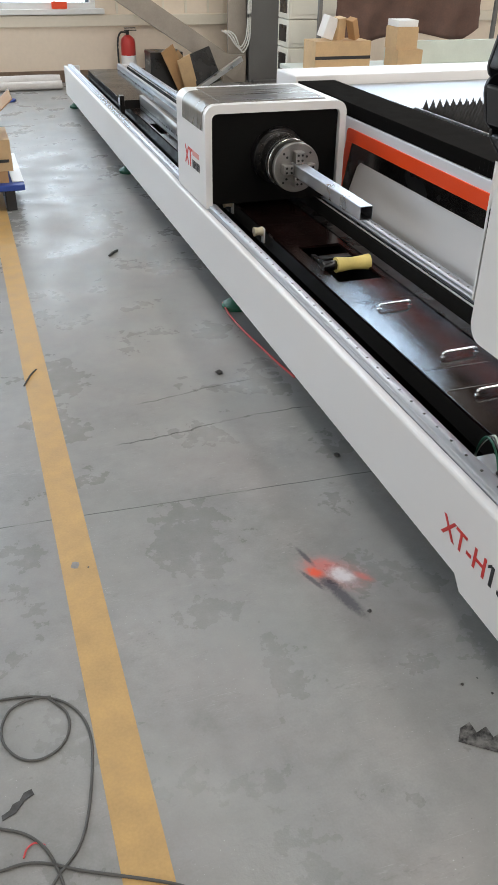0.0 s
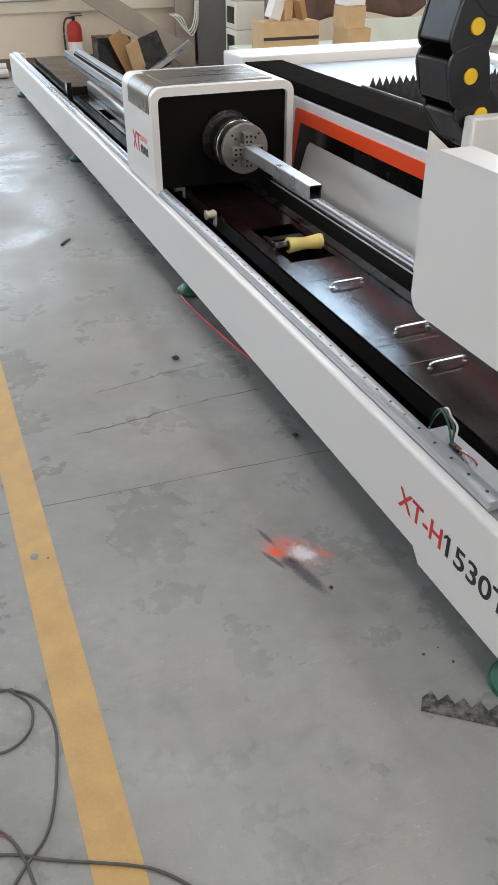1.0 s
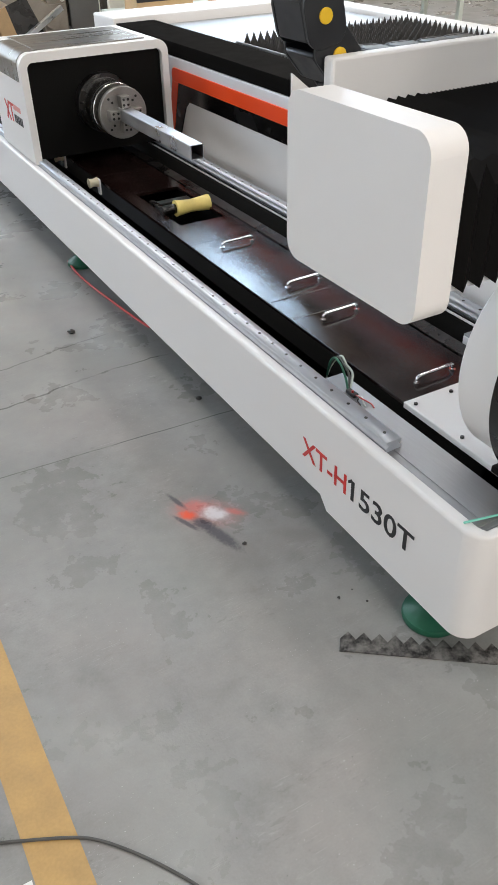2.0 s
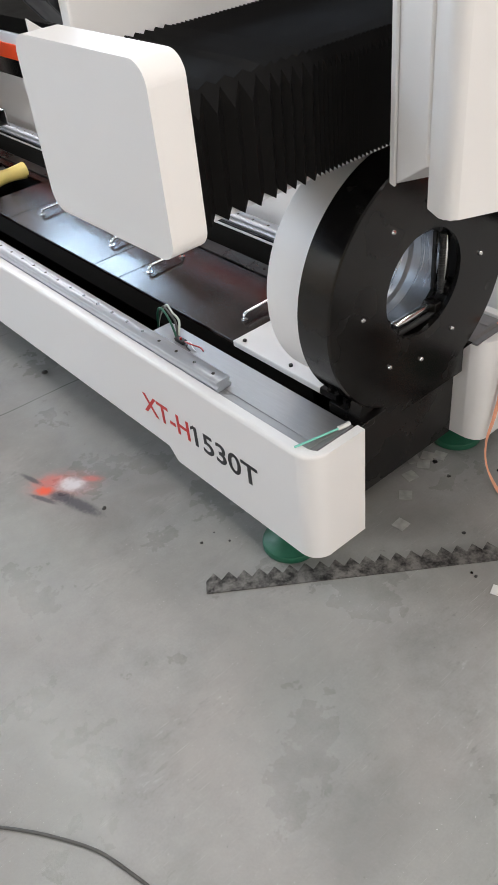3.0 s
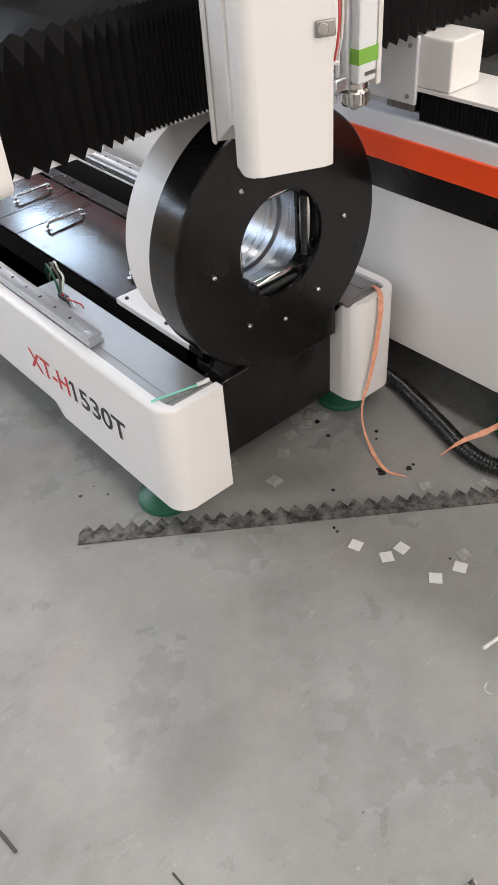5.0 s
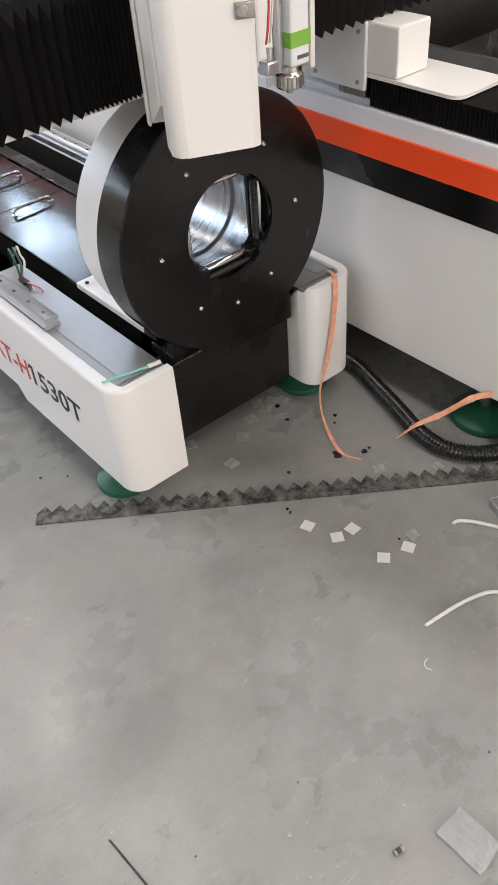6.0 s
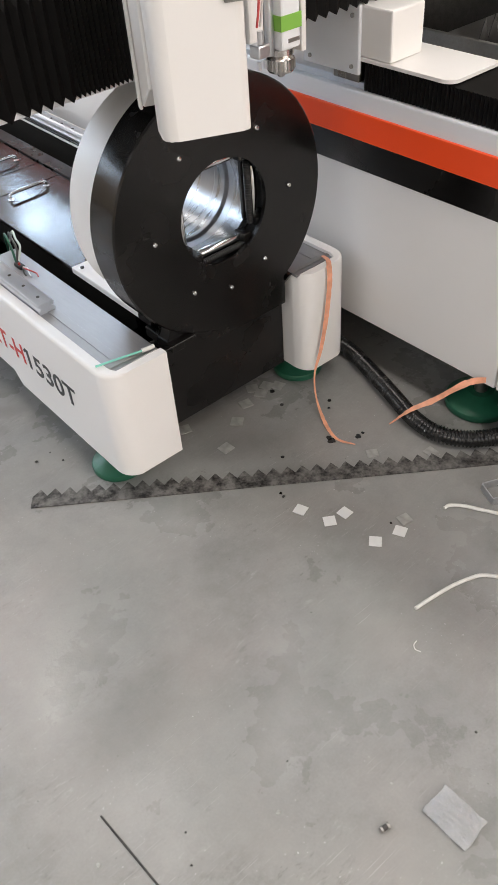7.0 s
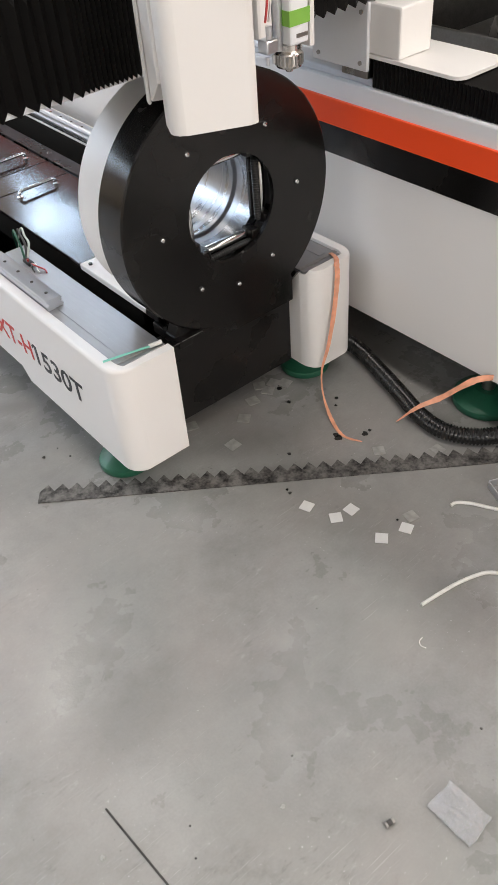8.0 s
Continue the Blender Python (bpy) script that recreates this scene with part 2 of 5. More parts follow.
    # sprayed mark: red overspray, white heart, dark burnt streak
    def blob(cx, cy, ax, ay, ang):
        dx, dy = op("SUBTRACT", X, cx), op("SUBTRACT", Y, cy)
        u = op("ADD", op("MULTIPLY", dx, math.cos(ang) / ax), op("MULTIPLY", dy, math.sin(ang) / ax))
        v = op("ADD", op("MULTIPLY", dx, -math.sin(ang) / ay), op("MULTIPLY", dy, math.cos(ang) / ay))
        r = op("ADD", op("MULTIPLY", u, u), op("MULTIPLY", v, v))
        return op("EXPONENT", op("MULTIPLY", r, -1.0))

    rag = noise(38, 5, 0.75)
    fine = noise(110, 3, 0.7)
    for (cx, cy, ax, ay, ang), colour, k in (
        ((1.15, 0.81, 0.12, 0.075, -0.75), (0.55, 0.20, 0.18), 0.5),
        ((1.13, 0.85, 0.06, 0.035, -0.5), (0.68, 0.15, 0.13), 0.55),
        ((1.095, 0.825, 0.034, 0.024, -0.9), (0.80, 0.10, 0.04), 0.95),
        ((1.172, 0.790, 0.052, 0.036, -1.0), (0.78, 0.77, 0.80), 0.8),
        ((1.232, 0.765, 0.04, 0.016, -0.9), (0.66, 0.16, 0.14), 0.6),
    ):
        col = mix(remap(op("MULTIPLY", blob(cx, cy, ax, ay, ang), op("MULTIPLY", op("ADD", rag, 0.1), op("ADD", fine, 0.9))), 0.14, 0.8, 0, min(1.0, k)), col, colour)
    for b in ((1.140, 0.690, 0.100, 0.024, -1.30), (1.118, 0.765, 0.045, 0.026, -1.1), (1.094, 0.905, 0.055, 0.010, -1.35), (1.075, 0.795, 0.06, 0.010, -1.2)):
        col = mix(remap(op("MULTIPLY", blob(*b), op("MULTIPLY", op("ADD", fine, 0.15), op("ADD", rag, 0.75))), 0.16, 0.70, 0, 0.85), col, (0.075, 0.07, 0.085))
    # rubbed dark patch beside the mark, oil drops by the machine's end
    for b in ((1.285, 0.50, 0.045, 0.055, 0.5), (1.33, 0.58, 0.09, 0.05, -0.6), (1.75, -0.05, 0.28, 0.09, -0.5), (1.05, -0.55, 0.2, 0.12, 0.3)):
        col = mix(remap(op("MULTIPLY", blob(*b), op("ADD", patch, 0.1)), 0.2, 0.75, 0, 0.45), col, (0.13, 0.128, 0.125))
    l.new(col, p.inputs["Base Color"])
    rgh = op("ADD", remap(noise(3.2, 3, 0.45), 0.25, 0.75, 0.22, 0.46), op("MULTIPLY", op("SUBTRACT", mottle, 0.5), 0.25))
    l.new(rgh, p.inputs["Roughness"])
    p.inputs["Specular IOR Level"].default_value = 0.45
    b = n.new("ShaderNodeBump")
    b.inputs["Strength"].default_value, b.inputs["Distance"].default_value = 0.3, 0.003
    l.new(op("ADD", op("MULTIPLY", noise(13, 5, 0.6), 0.9), op("ADD", op("MULTIPLY", noise(44, 4, 0.6), 0.35), op("MULTIPLY", grain, 0.2))), b.inputs["Height"])
    l.new(b.outputs[0], p.inputs["Normal"])
    return m


CONCRETE = concrete()

# ---- mesh tools ----
WORLD_AT = {}


def thing(name, label, category, at=(0, 0, 0), group="", kind=""):
    ob = new(name)
    ob.empty_display_size = 0.1
    ob.location = at
    WORLD_AT[ob] = Matrix.Translation(at)
    return tagged(ob, label, category, group, kind)


def finish(bm, name, material, smooth=40):
    bmesh.ops.recalc_face_normals(bm, faces=bm.faces)
    me = bpy.data.meshes.new(name)
    for f in bm.faces:
        f.smooth = True
    for f in bm.faces:
        near = [g.calc_area() for e in f.edges for g in e.link_faces if g is not f and radians(4) < e.calc_face_angle(0) < radians(smooth)]
        if len(f.verts) > 4 or (near and f.calc_area() > 4 * max(near)):
            f.smooth = False
    for e in bm.edges:
        if len(e.link_faces) == 2 and e.calc_face_angle(0) > radians(smooth):
            e.smooth = False
    bm.to_mesh(me)
    bm.free()
    me.materials.append(material)
    return me


def part(name, bm, material, parent, label="", smooth=40):
    ob = new(name, finish(bm, name, material, smooth))
    ob.parent = parent
    ob.matrix_parent_inverse = WORLD_AT.get(parent, Matrix()).inverted()
    if label:
        tagged(ob, label)
    return ob


def solo(name, bm, material, label, category, group="", kind="", smooth=40):
    return tagged(new(name, finish(bm, name, material, smooth)), label, category, group, kind)


def piece(name, me, parent, at, turn=(0, 0, 0), size=(1, 1, 1)):
    ob = new(name, me)
    ob.parent = parent
    ob.matrix_parent_inverse = WORLD_AT.get(parent, Matrix()).inverted()
    ob.matrix_basis = Matrix.LocRotScale(at, Euler([radians(a) for a in turn]), size)
    return ob


def box(bm, x0, x1, y0, y1, z0, z1, bevel=0.0, seg=2):
    got = bmesh.ops.create_cube(bm, size=1, matrix=Matrix.LocRotScale(((x0 + x1) / 2, (y0 + y1) / 2, (z0 + z1) / 2), None, (x1 - x0, y1 - y0, z1 - z0)))
    if bevel:
        edges = list({e for v in got["verts"] for e in v.link_edges})
        bmesh.ops.bevel(bm, geom=edges, offset=bevel, segments=seg, profile=0.5, affect="EDGES")
    return bm


def nbox(x0, x1, y0, y1, z0, z1, bevel=0.0, seg=2):
    return box(bmesh.new(), x0, x1, y0, y1, z0, z1, bevel, seg)


def cyl(bm, at, axis, r, length, seg=24, r2=None, bevel=0.0):
    """A cylinder whose middle is at; axis is a direction."""
    turn = Vector((0, 0, 1)).rotation_difference(Vector(axis)).to_matrix().to_4x4()
    got = bmesh.ops.create_cone(bm, cap_ends=True, segments=seg, radius1=r, radius2=r if r2 is None else r2, depth=length, matrix=Matrix.Translation(at) @ turn)
    if bevel:
        edges = [e for e in {e for v in got["verts"] for e in v.link_edges} if any(len(f.verts) > 4 for f in e.link_faces)]
        bmesh.ops.bevel(bm, geom=edges, offset=bevel, segments=2, profile=0.5, affect="EDGES")
    return bm


def ncyl(at, axis, r, length, seg=24, r2=None, bevel=0.0):
    return cyl(bmesh.new(), at, axis, r, length, seg, r2, bevel)


def prism(bm, outline, axis, a, b, bevel=0.0, seg=2):
    """An outline in the plane across axis, drawn out from a to b. x: (y, z); y: (x, z); z: (x, y)."""
    put = {"x": lambda p, d: (d, p[0], p[1]), "y": lambda p, d: (p[0], d, p[1]), "z": lambda p, d: (p[0], p[1], d)}[axis]
    lo, hi = [bm.verts.new(put(p, a)) for p in outline], [bm.verts.new(put(p, b)) for p in outline]
    n = len(outline)
    faces = [bm.faces.new(lo), bm.faces.new(hi[::-1])]
    for i in range(n):
        faces.append(bm.faces.new((lo[i], hi[i], hi[(i + 1) % n], lo[(i + 1) % n])))
    if bevel:
        edges = list({e for f in faces[:2] for e in f.edges})
        bmesh.ops.bevel(bm, geom=edges, offset=bevel, segments=seg, profile=0.5, affect="EDGES")
    return bm


def rounded(x0, x1, y0, y1, r, seg=6):
    """The outline of a rectangle with round corners; r: one radius or four (from the low corner round)."""
    rs = (r,) * 4 if isinstance(r, (int, float)) else r
    out = []
    for (cx, cy, sx, sy), q, start in zip(((x0, y0, 1, 1), (x1, y0, -1, 1), (x1, y1, -1, -1), (x0, y1, 1, -1)), rs, (180, 270, 0, 90)):
        if q <= 0:
            out.append((cx, cy))
            continue
        for i in range(seg + 1):
            a = radians(start + 90 * i / seg)
            out.append((cx + sx * q + q * math.cos(a), cy + sy * q + q * math.sin(a)))
    return out


def lathe(bm, profile, at, axis="y", seg=64):
    """Turns a closed profile of (radius, along) round an axis through at."""
    rings = []
    for r, d in profile:
        ring = []
        for i in range(seg):
            a = 2 * math.pi * i / seg
            c, s = r * math.cos(a), r * math.sin(a)
            ring.append(bm.verts.new({"y": (at[0] + c, at[1] + d, at[2] + s), "x": (at[0] + d, at[1] + c, at[2] + s), "z": (at[0] + c, at[1] + s, at[2] + d)}[axis]))
        rings.append(ring)
    for k in range(len(rings)):
        a, b = rings[k], rings[(k + 1) % len(rings)]
        for i in range(seg):
            bm.faces.new((a[i], a[(i + 1) % seg], b[(i + 1) % seg], b[i]))
    return bm


def smooth_line(points, steps=8):
    """A smooth line through the points."""
    ps = [Vector(p) for p in points]
    ps = [2 * ps[0] - ps[1]] + ps + [2 * ps[-1] - ps[-2]]
    out = []
    for i in range(1, len(ps) - 2):
        a, b, c, d = ps[i - 1:i + 3]
        for k in range(steps):
            t = k / steps
            out.append(0.5 * ((2 * b) + (c - a) * t + (2 * a - 5 * b + 4 * c - d) * t * t + (3 * b - 3 * c + d - a) * t ** 3))
    return out + [ps[-2]]


def hose(bm, points, r, seg=8, steps=8, ribs=None):
    """A tube along a smooth line; ribs: (pitch, depth) of a corrugated hose."""
    line = smooth_line(points, steps)
    if ribs:
        fine, pitch = [], ribs[0] / 4
        for a, b in zip(line, line[1:]):
            k = max(1, round((b - a).length / pitch))
            fine += [a.lerp(b, i / k) for i in range(k)]
        line = fine + [line[-1]]
    last, up = None, Vector((0, 0, 1))
    for i, p in enumerate(line):
        way = (line[min(i + 1, len(line) - 1)] - line[max(i - 1, 0)]).normalized()
        side = way.cross(up)
        if side.length < 0.05:
            side = way.cross(Vector((1, 0, 0)))
        side.normalize()
        top = side.cross(way)
        q = r * (1 - (ribs[1] if ribs and i % 4 in (2, 3) else 0))
        ring = [bm.verts.new(p + side * q * math.cos(2 * math.pi * k / seg) + top * q * math.sin(2 * math.pi * k / seg)) for k in range(seg)]
        n = len(ring)
        if last:
            for k in range(n):
                bm.faces.new((last[k], last[(k + 1) % n], ring[(k + 1) % n], ring[k]))
        else:
            bm.faces.new(ring[::-1])
        last = ring
    bm.faces.new(last)
    return bm


# ---- the hall ----
solo("floor", nbox(X0, X1, Y0, Y1, -0.2, 0.0), CONCRETE, "polished grey concrete floor with scratches and cracks", "floor", kind="structure")
floor_line = solo("floor_line", nbox(0.349, 0.455, -9.0, Y1 - 0.6, -0.01, 0.0015), LINEPAINT, "worn yellow painted walkway line on the concrete", "floor line", kind="structure")


def wall_with_openings(name, along, at, out, a0, a1, openings, material, label):
    """A wall 0.2 m thick from a0 to a1 with openings (u0, u1, z0, z1)."""
    bm = bmesh.new()
    us = sorted({a0, a1, *(o[0] for o in openings), *(o[1] for o in openings)})
    spans = []
    for u0, u1 in zip(us, us[1:]):
        z = 0
        for o in sorted((o for o in openings if o[0] <= u0 and u1 <= o[1]), key=lambda o: o[2]):
            spans.append((u0, u1, z, o[2]))
            z = o[3]
        spans.append((u0, u1, z, ZC))
    for u0, u1, z0, z1 in spans:
        lo, hi = min(at, at + out), max(at, at + out)
        if along == "x":
            box(bm, u0, u1, lo, hi, z0, z1)
        else:
            box(bm, lo, hi, u0, u1, z0, z1)
    return solo(name, bm, material, label, "wall", kind="structure")


NW = [(-1.7, 2.1, 0.86, 3.1), (4.75, 10.7, 1.35, 3.1), (5.6, 9.2, 4.5, 6.2), (-7.8, -0.6, 4.3, 7.5)]
wall_with_openings("wall_north", "x", Y1, 0.2, X0, X1, NW, WALL, "cream wall panels behind the machines")
wall_with_openings("wall_south", "x", Y0, -0.2, X0, X1, [(-2.0, 10.0, 2.7, 5.1)], WALL, "plain cream wall closing the hall")
wall_with_openings("wall_west", "y", X0, -0.2, Y0, Y1, [(-7.0, 5.0, 3.2, 5.4)], WALL, "plain cream wall with a long window")
wall_with_openings("wall_east", "y", X1, 0.2, Y0, Y1, [], WALL, "plain cream wall closing the hall")
bm = bmesh.new()
x = X0
for a, b in SKYLIGHTS:
    box(bm, x, a, Y0, Y1, ZC, ZC + 0.12)
    box(bm, a, b, Y0, -10.0, ZC, ZC + 0.12)
    box(bm, a, b, 8.0, Y1, ZC, ZC + 0.12)
    x = b
box(bm, x, X1, Y0, Y1, ZC, ZC + 0.12)
solo("ceiling", bm, CEIL, "grey sheet roof with long skylight strips", "ceiling", kind="structure")

# ribs of the north wall's sheeting above the sill band, the band and the plinth
bm = bmesh.new()
x = X0 + 0.2
while x < X1:
    if not any(a - 0.1 < x < b + 0.1 for a, b, *_ in NW):
        box(bm, x, x + 0.03, Y1 - 0.012, Y1 + 0.01, 0.80, ZC)
    x += 0.31
solo("trim", bm, WALLWHITE, "upright ribs of the cream wall sheeting", "wall trim", kind="structure")
solo("trim", nbox(X0, X1, Y1 - 0.05, Y1 + 0.01, 0.66, 0.79, 0.006), WALLWHITE, "pale sill band along the cream wall", "wall trim", kind="structure")
solo("baseboard", nbox(X0, X1, Y1 - 0.02, Y1 + 0.01, 0.0, 0.14), PLINTH, "dirty brown plinth along the wall's foot", "baseboard", kind="structure")

for i, (a, b, z0, z1) in enumerate(NW):
    win = thing("window_%d" % (i + 1), "white framed window with bright daylight outside", "window", (a, Y1, z0), kind="structure")
    bm = bmesh.new()
    for q in ((a, b, z0, z0 + 0.07), (a, b, z1 - 0.07, z1), (a, a + 0.07, z0 + 0.07, z1 - 0.07), (b - 0.07, b, z0 + 0.07, z1 - 0.07), ((a + b) / 2 - 0.03, (a + b) / 2 + 0.03, z0 + 0.07, z1 - 0.07)):
        box(bm, q[0], q[1], Y1 + 0.02, Y1 + 0.10, q[2], q[3], 0.006)
    part("window_frame", bm, FRAMEW, win)
    part("window_sill", nbox(a - 0.1, b + 0.1, Y1 - 0.09, Y1 + 0.02, z0 - 0.06, z0 + 0.004, 0.008), FRAMEW, win)
    for u0, u1 in ((a + 0.07, (a + b) / 2 - 0.03), ((a + b) / 2 + 0.03, b - 0.07)):
        pane = part("pane", nbox(u0, u1, Y1 + 0.045, Y1 + 0.051, z0 + 0.07, z1 - 0.07), GLASS, win)
        pane.visible_shadow = False
solo("ground", nbox(-400, 400, Y1 + 0.3, 600, -0.4, -0.2), mat("yard_asphalt", (0.10, 0.10, 0.10), 0.8, scale=0.6), "grey yard outside the window", "ground", kind="structure")

# ---- tube cutting machine: the long bed ----
BX0, BX1 = 1.411, 1.585          # near side beam
CX0, CX1 = 2.050, 2.225          # far side beam
BF, BE = -0.048, 9.05            # front and far end
AX, AZ = 1.837, 0.682            # axis of the tube
bed = thing("tube_cutter_bed", "long white and black tube cutting machine bed on green feet", "machine bed", (1.82, 4.5, 0))


def beam(bm, stations, flip):
    """The side beam as one skin along its stations (y, outer x, inner x, lower z, strip bed height)."""
    last = None
    for y, x0, x1, z0, bed_z in stations:
        c = 0.0012
        if flip and y < BF + 0.055:
            x1 -= 0.040 * (1 - math.sqrt(max(0.0, 1 - ((BF + 0.055 - y) / 0.055) ** 2)))
        out = [(x0, z0), (x1, z0), (x1, bed_z - c), (x1 - 0.6 * c, bed_z), (x0 + 0.032, bed_z), (x0 + 0.032, 0.4240), (x0 + 0.010, 0.4245), (x0 + 0.005, 0.4232), (x0 + 0.0015, 0.4195), (x0, 0.4135)]
        if flip:
            out = [(BX0 + CX1 - p, q) for p, q in out]
        row = [bm.verts.new((p, y, q)) for p, q in out]
        if last:
            for k in range(len(row)):
                bm.faces.new((last[k], last[(k + 1) % len(row)], row[(k + 1) % len(row)], row[k]))
        else:
            bm.faces.new(row)
        last = row
    bm.faces.new(last)
    return bm


def nose_stations(z0):
    out, r = [], 0.055
    for i in range(9):
        a = radians(90 * i / 8)
        out.append((BF + r * (1 - math.sin(a)), BX0 + r * (1 - math.cos(a)), BX1 - (0.006 if i == 8 else 0.0), z0 + (0.008 if i == 8 else 0), 0.4235 if a > radians(30) else 0.408))
    return sorted(out, key=lambda q: q[0])


near = nose_stations(0.095)
near += [(0.530, BX0, BX1, 0.095, 0.408), (0.566, BX0, BX1, 0.135, 0.408), (0.72, BX0, BX1, 0.135, 0.408), (0.7205, BX0, 1.503, 0.135, 0.408), (BE, BX0, 1.503, 0.135, 0.408)]
part("side_beam", beam(bmesh.new(), near, False), WHITE, bed, "white powder-coated long side beam with a rounded end")
part("side_beam", beam(bmesh.new(), near, True), WHITE, bed, "white powder-coated long side beam with a rounded end")
part("end_cap", nbox(BX0, BX1, BE + 0.0005, BE + 0.03, 0.135, 0.424, 0.006), WHITE, bed)
part("end_cap", nbox(CX0, CX1, BE + 0.0005, BE + 0.03, 0.135, 0.424, 0.006), WHITE, bed)
# machined strips and guide rails
for x0, x1, rx in ((1.4445, 1.583, 1.4715), (2.052, 2.1915, 2.1645)):
    part("machined_strip", nbox(x0, x1, -0.012, 0.72, 0.4085, 0.416, 0.001, 1), STRIP, bed, "bright ground steel strip")
    n0, n1 = (x0, 1.5025) if rx < AX else (2.1335, x1)
    # far strip is steel too; black colour stands in for the shade on it
    part("machined_strip", nbox(n0, n1, 0.7205, BE, 0.4085, 0.416, 0.001, 1), STRIP if rx < AX else BLACK_SATIN, bed)
    bm = bmesh.new()
    prism(bm, [(rx - 0.023, 0.416), (rx + 0.023, 0.416), (rx + 0.023, 0.426), (rx + 0.014, 0.432), (rx + 0.023, 0.439), (rx + 0.021, 0.446), (rx - 0.021, 0.446), (rx - 0.023, 0.439), (rx - 0.014, 0.432), (rx - 0.023, 0.426)], "y", 0.335, BE - 0.05)
    rail = part("guide_rail", bm, STEEL, bed, "ground steel guide rail", 2)
    cap = finish(ncyl((0, 0, 0), (0, 0, 1), 0.0048, 0.002, 10), "rail_bolt", BLACK_SATIN)
    for i in range(107):
        piece("rail_bolt", cap, rail, (rx, 0.375 + 0.080 * i, 0.4463))
    # step line of the strip in front of the rail
    part("strip_edge", nbox(min(rx, 1.818 + (rx - 1.818) * 0.93), max(rx, 1.818 + (rx - 1.818) * 0.93), 0.02, 0.334, 0.4162, 0.4185, 0.0005, 1), STRIP, bed)
# black trough
bm = bmesh.new()
prism(bm, [(1.504, 0.16), (2.132, 0.16), (2.132, 0.40), (2.122, 0.40), (2.122, 0.19), (1.514, 0.19), (1.514, 0.40), (1.504, 0.40)], "y", 0.722, BE)
part("trough", bm, MATT, bed, "black painted trough between the side beams")
part("trough", nbox(BX1 + 0.001, CX0 - 0.001, 0.062, 0.72, 0.16, 0.19), MATT, bed)
bm = nbox(BX1 + 0.001, CX0 - 0.001, 0.050, 0.060, 0.092, 0.33, 0.001, 1)
part("front_plate", bm, BLACK_SATIN, bed, "worn black steel plate closing the bed's end")
bm = bmesh.new()
prism(bm, [(1.655, 0.19), (1.665, 0.19), (1.665, 0.3855), (1.655, 0.3855), (1.655, 0.341), (1.628, 0.341), (1.628, 0.335), (1.655, 0.335)], "y", 0.2, 8.9)
part("inner_rib", bm, MATT, bed, "black inner rib carrying the cover plates")
bm = bmesh.new()
prism(bm, [(1.955, 0.19), (1.965, 0.19), (1.965, 0.372), (2.036, 0.372), (2.036, 0.384), (1.965, 0.384), (1.955, 0.3855)], "y", 0.2, 8.9)
part("inner_rib", bm, MATT, bed)
part("cable_tray", nbox(1.975, 2.030, 0.3, 8.9, 0.3845, 0.398, 0.003), BLACK_SATIN, bed, "black ledge beside the covers")

def handle_mesh():
    bm = bmesh.new()
    hose(bm, [(-0.07, 0, 0.0), (-0.07, 0, 0.014), (-0.064, 0, 0.0205), (-0.055, 0, 0.022), (0, 0, 0.022), (0.055, 0, 0.022), (0.064, 0, 0.0205), (0.07, 0, 0.014), (0.07, 0, 0.0)], 0.0052, 10, 4)
    for s in (-0.07, 0.07):
        cyl(bm, (s, 0, 0.002), (0, 0, 1), 0.010, 0.004, 14)
    return finish(bm, "handle", CHROME)


HANDLE = handle_mesh()


def cover(y0, y1, handles, hole=None):
    bm = bmesh.new()
    if hole:
        h0, h1, hx0, hx1 = hole
        corners = lambda a, b, c, d, z: [bm.verts.new(p) for p in ((a, c, z), (b, c, z), (b, d, z), (a, d, z))]
        loops = [corners(1.655, 1.965, y0, y1, 0.386), corners(1.655, 1.965, y0, y1, 0.398), corners(hx0, hx1, h0, h1, 0.398), corners(hx0, hx1, h0, h1, 0.386)]
        for k in range(4):
            for i in range(4):
                bm.faces.new((loops[k][i], loops[k][(i + 1) % 4], loops[(k + 1) % 4][(i + 1) % 4], loops[(k + 1) % 4][i]))
    else:
        box(bm, 1.655, 1.965, y0, y1, 0.386, 0.398, 0.0015, 1)
    p = part("cover_plate", bm, PLATE, bed, "dark brown glossy cover plate")
    for hx, hy, rz in handles:
        piece("handle", HANDLE, p, (hx, hy, 0.398), (0, 0, rz))
    return p


cover(0.522, 1.117, ((1.82, 0.585, 2), (1.815, 1.065, 2)))
cover(1.120, 1.268, ())
cover(1.271, 1.90, ((1.848, 1.345, 2), (1.826, 1.81, 2)))
cover(1.903, 2.98, (), (2.13, 2.62, 1.72, 1.935))
cover(2.983, 4.1, ())
cover(4.103, 5.2, (), (4.35, 4.75, 1.668, 1.722))
cover(5.203, 6.5, (), (5.35, 5.75, 1.668, 1.722))
cover(6.503, 8.9, ())
# a long folded cable channel on the far covers, with slots along its lower edge
bm = bmesh.new()
prism(bm, [(1.730, 0.399), (1.730, 0.505), (1.755, 0.512), (1.755, 0.506), (1.736, 0.500), (1.736, 0.405), (1.854, 0.405), (1.854, 0.505), (1.860, 0.505), (1.860, 0.399)], "y", 3.98, 6.42)
channel = part("cable_channel", bm, CHANNEL, bed, "dull grey folded steel cable channel")
slot = finish(nbox(-0.0008, 0.0008, -0.022, 0.022, -0.006, 0.006), "slot", BLACK_SATIN)
for i in range(30):
    piece("slot", slot, channel, (1.7298, 4.05 + 0.08 * i, 0.432))
bm = bmesh.new()
box(bm, 1.765, 1.845, 4.0, 6.40, 0.406, 0.470, 0.01)
